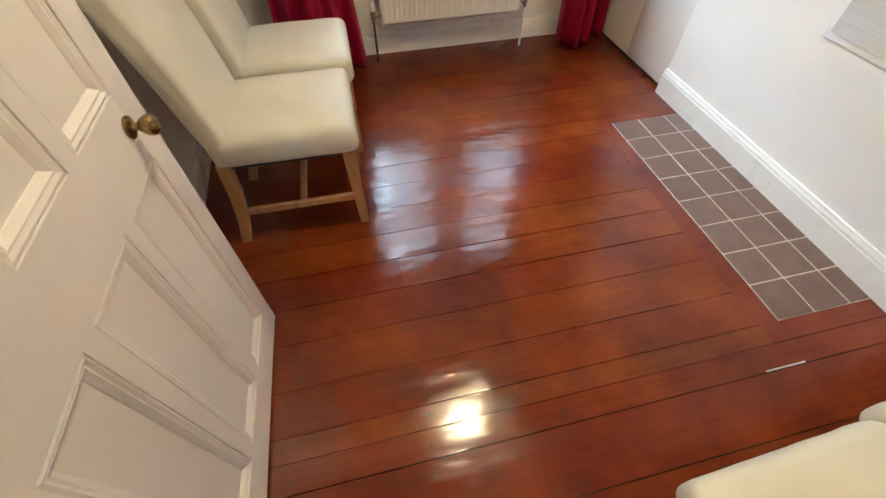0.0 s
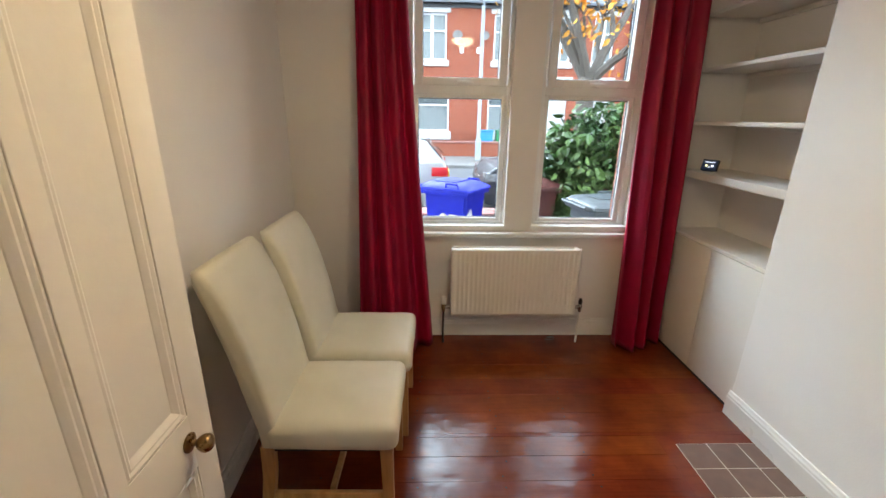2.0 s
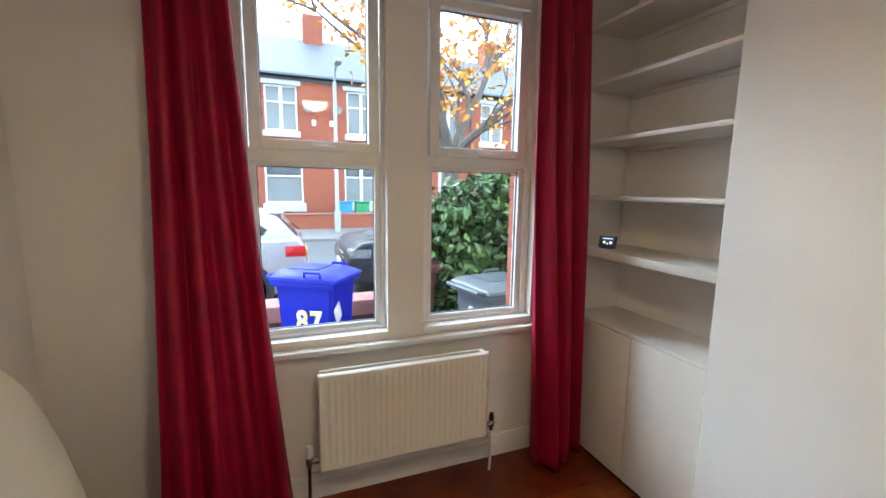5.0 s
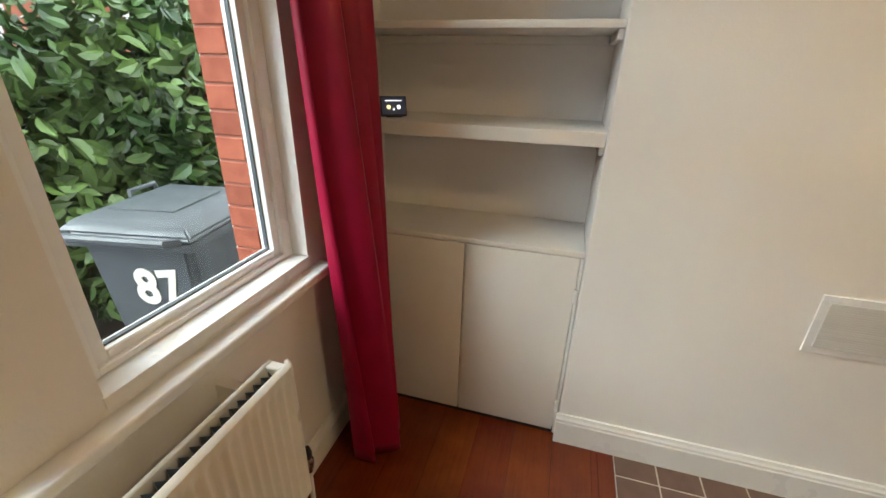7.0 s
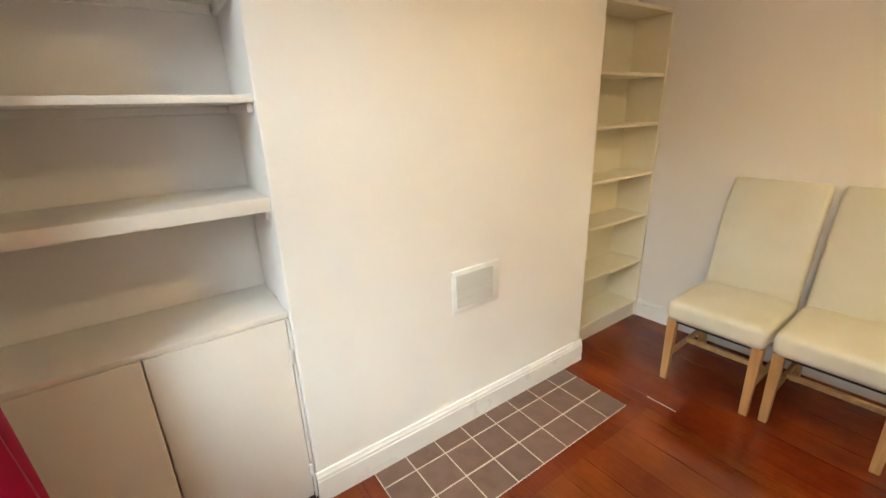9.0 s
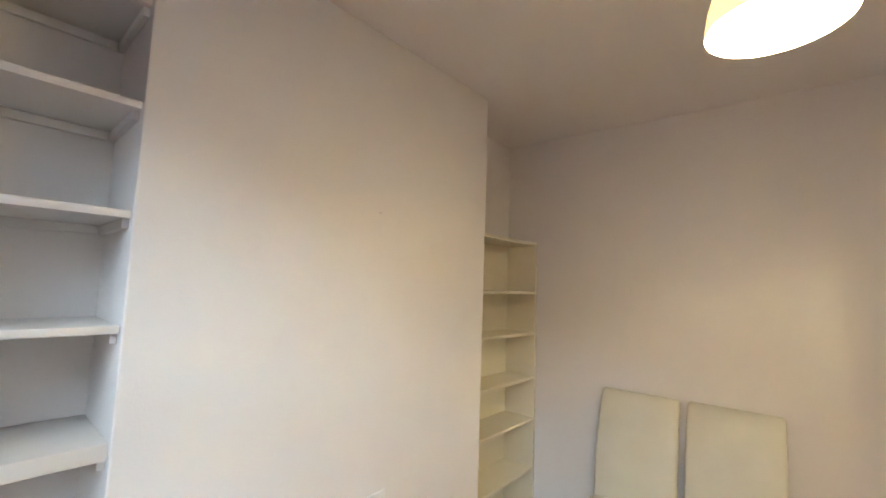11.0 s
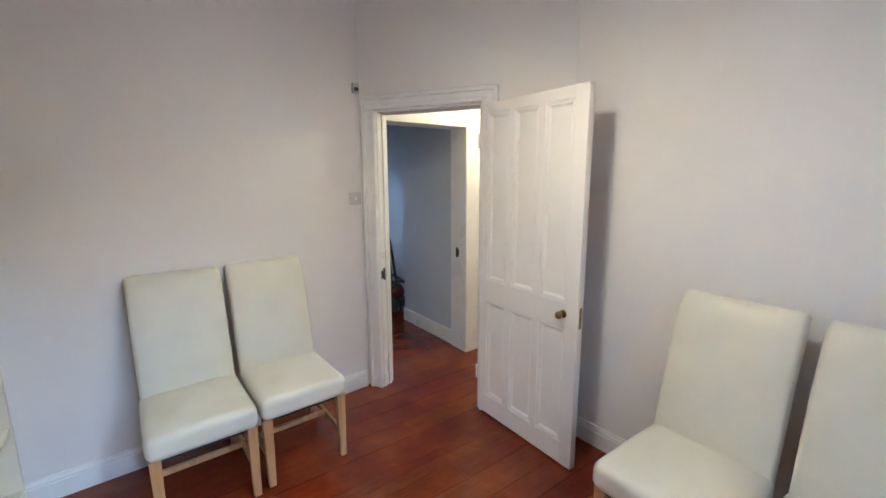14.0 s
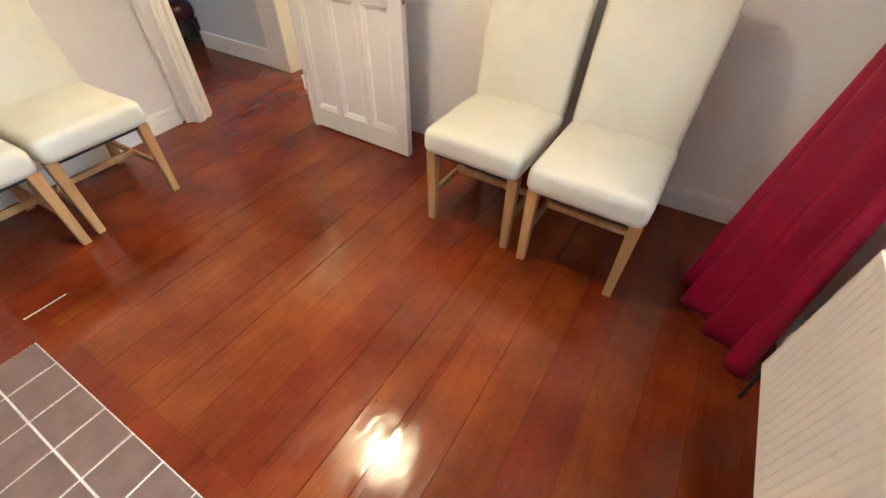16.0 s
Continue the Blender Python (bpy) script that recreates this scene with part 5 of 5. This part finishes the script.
dark = car("parked_car", "dark blue-grey hatchback parked nose first at the kerb", DARKCAR, prof2, cab2, [[(1.4, 1.0), (1.9, 1.35), (2.5, 1.38), (2.5, 1.0)], [(2.55, 1.0), (2.55, 1.38), (3.2, 1.37), (3.6, 1.02)]],
           pose(1.64, 8.3, RZ), 4.3, [("headlight", (-0.02, -0.885, 0.64), (0.30, -0.60, 0.775), CLEARLAMP), ("headlight", (-0.02, 0.60, 0.64), (0.30, 0.885, 0.775), CLEARLAMP),
                                    ("badge_strip", (-0.06, -0.3, 0.62), (0.02, 0.3, 0.66), CHROME), ("grille", (-0.07, -0.5, 0.34), (0.02, 0.5, 0.6), BLACK), ("number_plate", (-0.085, -0.26, 0.42), (-0.065, 0.26, 0.53), LETTER)])
wheel_set(dark, (0.85, 3.45), ((-0.80, 1), (0.80, -1)))

# ---- lamp post ----
post = thing("lamp_post", "grey painted steel lamp post on the far pavement", "lamp post", pose(2.52, 16.6, RZ + 0.10))
part("shaft", lathe([(0.11, 0), (0.11, 0.75), (0.07, 0.8), (0.06, 5.2)], 14), GALV, post)
part("door", box((-0.05, -0.115, 0.3), (0.05, -0.10, 0.65), 0.005), GALV, post)
part("arm", tube([(0, 0, 5.15), (0, -0.2, 5.5), (0, -0.8, 5.6)], 0.04, 8), GALV, post)
part("lantern", box((-0.11, -1.3, 5.53), (0.11, -0.75, 5.65), 0.03, 2), GALV, post)

# ---- terraced houses opposite ----
FY = 19.5


def brick_wall_mat():
    m = mat("far_brickwork", (0.52, 0.145, 0.075), (0.43, 0.11, 0.058), rough=0.9, scale=1.2)
    n, l = m.node_tree.nodes, m.node_tree.links
    p = n["Principled BSDF"]
    br = n.new("ShaderNodeTexBrick")
    tc = n.new("ShaderNodeTexCoord")
    mp = n.new("ShaderNodeMapping")
    mp.inputs["Rotation"].default_value = (radians(90), 0, 0)
    l.new(tc.outputs["Object"], mp.inputs[0]), l.new(mp.outputs[0], br.inputs["Vector"])
    br.inputs["Scale"].default_value = 1.0
    br.inputs["Brick Width"].default_value, br.inputs["Row Height"].default_value, br.inputs["Mortar Size"].default_value = 0.225, 0.075, 0.006
    br.inputs["Color1"].default_value, br.inputs["Color2"].default_value, br.inputs["Mortar"].default_value = (0.33, 0.085, 0.042, 1), (0.27, 0.066, 0.035, 1), (0.28, 0.13, 0.085, 1)
    l.new(br.outputs["Color"], p.inputs["Base Color"])
    return m


FARBRICK = brick_wall_mat()


def terraced_house(x0, flip):
    """A two-storey house 4.7 m wide; flip mirrors the door and window."""
    h = thing("terraced_house", "red brick terraced house with white lintels and a slate roof", "house", pose(x0, FY, -0.06), "terraced houses opposite")
    X = (lambda a: 4.7 - a) if flip else (lambda a: a)
    span = lambda a, b: (min(X(a), X(b)), max(X(a), X(b)))
    holes = [(0.40, 1.45, 0.1, 2.95), (2.40, 3.86, 0.98, 2.70), (2.50, 3.72, 3.85, 5.62), (0.45, 1.35, 3.85, 5.62)]
    xs = sorted({0.0, 4.7} | {q for a, b, _, _ in holes for q in (a, b)})
    bm = bmesh.new()
    for a, b in zip(xs, xs[1:]):
        cuts = sorted((z0, z1) for p, q, z0, z1 in holes if p <= a and b <= q)
        z = 0.0
        for z0, z1 in cuts + [(6.0, 6.0)]:
            s = span(a, b)
            if z0 > z:
                box((s[0], 0, z), (s[1], 0.3, z0), bm=bm)
            z = z1
    part("wall", bm, FARBRICK, h, smooth=False)
    for k, (a, b, z0, z1) in enumerate(holes):
        s = span(a, b)
        part("lintel", box((s[0] - 0.15, -0.03, z1), (s[1] + 0.15, 0.2, z1 + 0.33), 0.01), STONE, h)
        if k == 0:
            d = part("door", box((s[0] + 0.08, 0.14, z0), (s[1] - 0.08, 0.2, z1 - 0.5), 0.01), STONE, h, "white front door")
            part("fanlight", box((s[0] + 0.08, 0.15, z1 - 0.44), (s[1] - 0.08, 0.18, z1 - 0.05)), FARGLASS, h)
            if x0 == -2.35:
                for u in (0.40, 0.56):
                    part("fanlight_number", box((s[0] + u, 0.135, z1 - 0.34), (s[0] + u + 0.10, 0.149, z1 - 0.16), 0.004), YELLOW, h, "yellow number on the fanlight")
            fr = bmesh.new()
            for u in (s[0], s[1] - 0.08):
                box((u, 0.1, z0), (u + 0.08, 0.22, z1), bm=fr)
            box((s[0], 0.1, z1 - 0.5), (s[1], 0.22, z1 - 0.44), bm=fr)
            part("door_frame", fr, STONE, h)
            part("letter_box", box((s[0] + 0.35, 0.13, z0 + 0.9), (s[1] - 0.35, 0.145, z0 + 0.96)), CHROME, d)
            continue
        part("sill", box((s[0] - 0.10, -0.08, z0 - (0.36 if k == 1 else 0.24)), (s[1] + 0.10, 0.2, z0), 0.015), STONE, h)
        w = part("window", box((s[0], 0.19, z0), (s[1], 0.2, z1)), FARGLASS, h, smooth=False)
        fr = bmesh.new()
        for u in (s[0], s[1] - 0.07):
            box((u, 0.1, z0), (u + 0.07, 0.18, z1), bm=fr)
        for z in (z0, z1 - 0.07):
            box((s[0] + 0.07, 0.1, z), (s[1] - 0.07, 0.18, z + 0.07), bm=fr)
        if flip or k > 1:
            mx = (s[0] + s[1]) / 2
            box((mx - 0.06, 0.1, z0 + 0.07), (mx + 0.06, 0.18, z1 - 0.07), bm=fr)
        zt = z0 + 0.62 * (z1 - z0)
        box((s[0] + 0.07, 0.11, zt), (s[1] - 0.07, 0.17, zt + 0.06), bm=fr)
        part("frame", fr, UPVC, w)
        nb = bmesh.new()
        cnt = 26
        for i in range(cnt):
            u = s[0] + 0.08 + (s[1] - s[0] - 0.16) * i / cnt
            box((u, 0.183, z0 + 0.07), (u + 0.035, 0.186, zt if k == 1 else z1 - 0.07), bm=nb)
        part("blind", nb, NET, w, "pale vertical blind", smooth=False)
    part("gutter", box((0, -0.22, 5.95), (4.7, -0.05, 6.06), 0.02), BLACK, h)
    part("eaves_board", box((0, -0.06, 5.8), (4.7, 0.0, 6.0)), BLACK, h)
    part("drainpipe", tube([(X(1.95), -0.07, 0.0), (X(1.95), -0.07, 5.95)], 0.04, 8), BLACK, h)
    bm = bmesh.new()
    pr = [(-0.3, 6.02), (3.8, 8.6), (7.9, 6.02), (7.9, 5.95), (3.8, 8.5), (-0.3, 5.94)]
    a = [bm.verts.new((0, y, z)) for y, z in pr]
    b = [bm.verts.new((4.7, y, z)) for y, z in pr]
    for i in range(6):
        j = (i + 1) % 6
        bm.faces.new((a[i], a[j], b[j], b[i]))
    bm.faces.new(a[::-1]), bm.faces.new(b)
    bmesh.ops.recalc_face_normals(bm, faces=bm.faces)
    roof = part("roof", bm, SLATE, h, smooth=False)
    part("chimney", box((4.2, 3.3, 8.2), (5.1, 4.2, 9.6)), FARBRICK, roof)
    part("satellite_dish", lathe([(0.02, 0.0), (0.2, 0.03), (0.30, 0.1), (0.29, 0.1), (0.18, 0.04)], 18, m=pose(X(4.15), -0.22, 4.75, 70) @ Matrix.Scale(0.68, 4)), PAVE, h)
    part("alarm_box", box((X(4.35) - 0.08, -0.06, 4.12), (X(4.35) + 0.08, 0, 4.36), 0.02), UPVC, h)
    bm = box((0, -1.45, 0), (4.7, -1.23, 0.56))
    part("front_wall", bm, FARBRICK, h, smooth=False)
    part("front_coping", box((0, -1.50, 0.562), (4.7, -1.18, 0.64), 0.015), COPING, h)
    return h


for i, x in enumerate((-16.45, -11.75, -7.05, -2.35, 2.35, 7.05, 11.75, 16.45)):
    terraced_house(x, i % 2 == 0)
for lab, mm, x in (("small light blue recycling bin behind the far garden wall", SKYBIN, 3.05), ("small green recycling bin behind the far garden wall", GREENBIN, 3.75)):
    b = thing("recycling_bin", lab, "bin", pose(x, 18.62, RZ + 0.1))
    part("body", box((-0.27, -0.27, 0), (0.27, 0.27, 0.97), 0.03, 2), mm, b)
    part("lid", box((-0.3, -0.3, 0.972), (0.3, 0.3, 1.05), 0.03, 2), mm, b)

# ---- brick reveal outside the right-hand light ----
rv = structure("wall_reveal_mortar", box((RX1 - 0.003, WY + 0.13, WZ0 - 0.139), (RX1 + 0.05, WY + 0.275, WZ1)), MORTAR, "mortar bed of the outer brick reveal")
half = shared("brick", box((0, 0, 0), (0.05, 0.102, 0.0685), 0.003), BRICK)
whole = shared("brick", box((0, 0, 0), (0.05, 0.135, 0.0685), 0.003), BRICK)
ocr = new("wall_outer")
tagged(ocr, "orange-red brick outer reveal beside the window", "wall", "", "structure")
for i in range(26):
    z = WZ0 - 0.138 + i * 0.0745
    if z + 0.065 < WZ1:
        piece("brick", whole if i % 2 else half, ocr, pose(RX1 - 0.008 + random.uniform(-0.001, 0.001), WY + (0.142 if i % 2 else 0.175), z))
        if i % 2 == 0:
            piece("brick", shared("brick", box((0, 0, 0), (0.05, 0.026, 0.0685), 0.002), BRICK), ocr, pose(RX1 - 0.008, WY + 0.142, z))
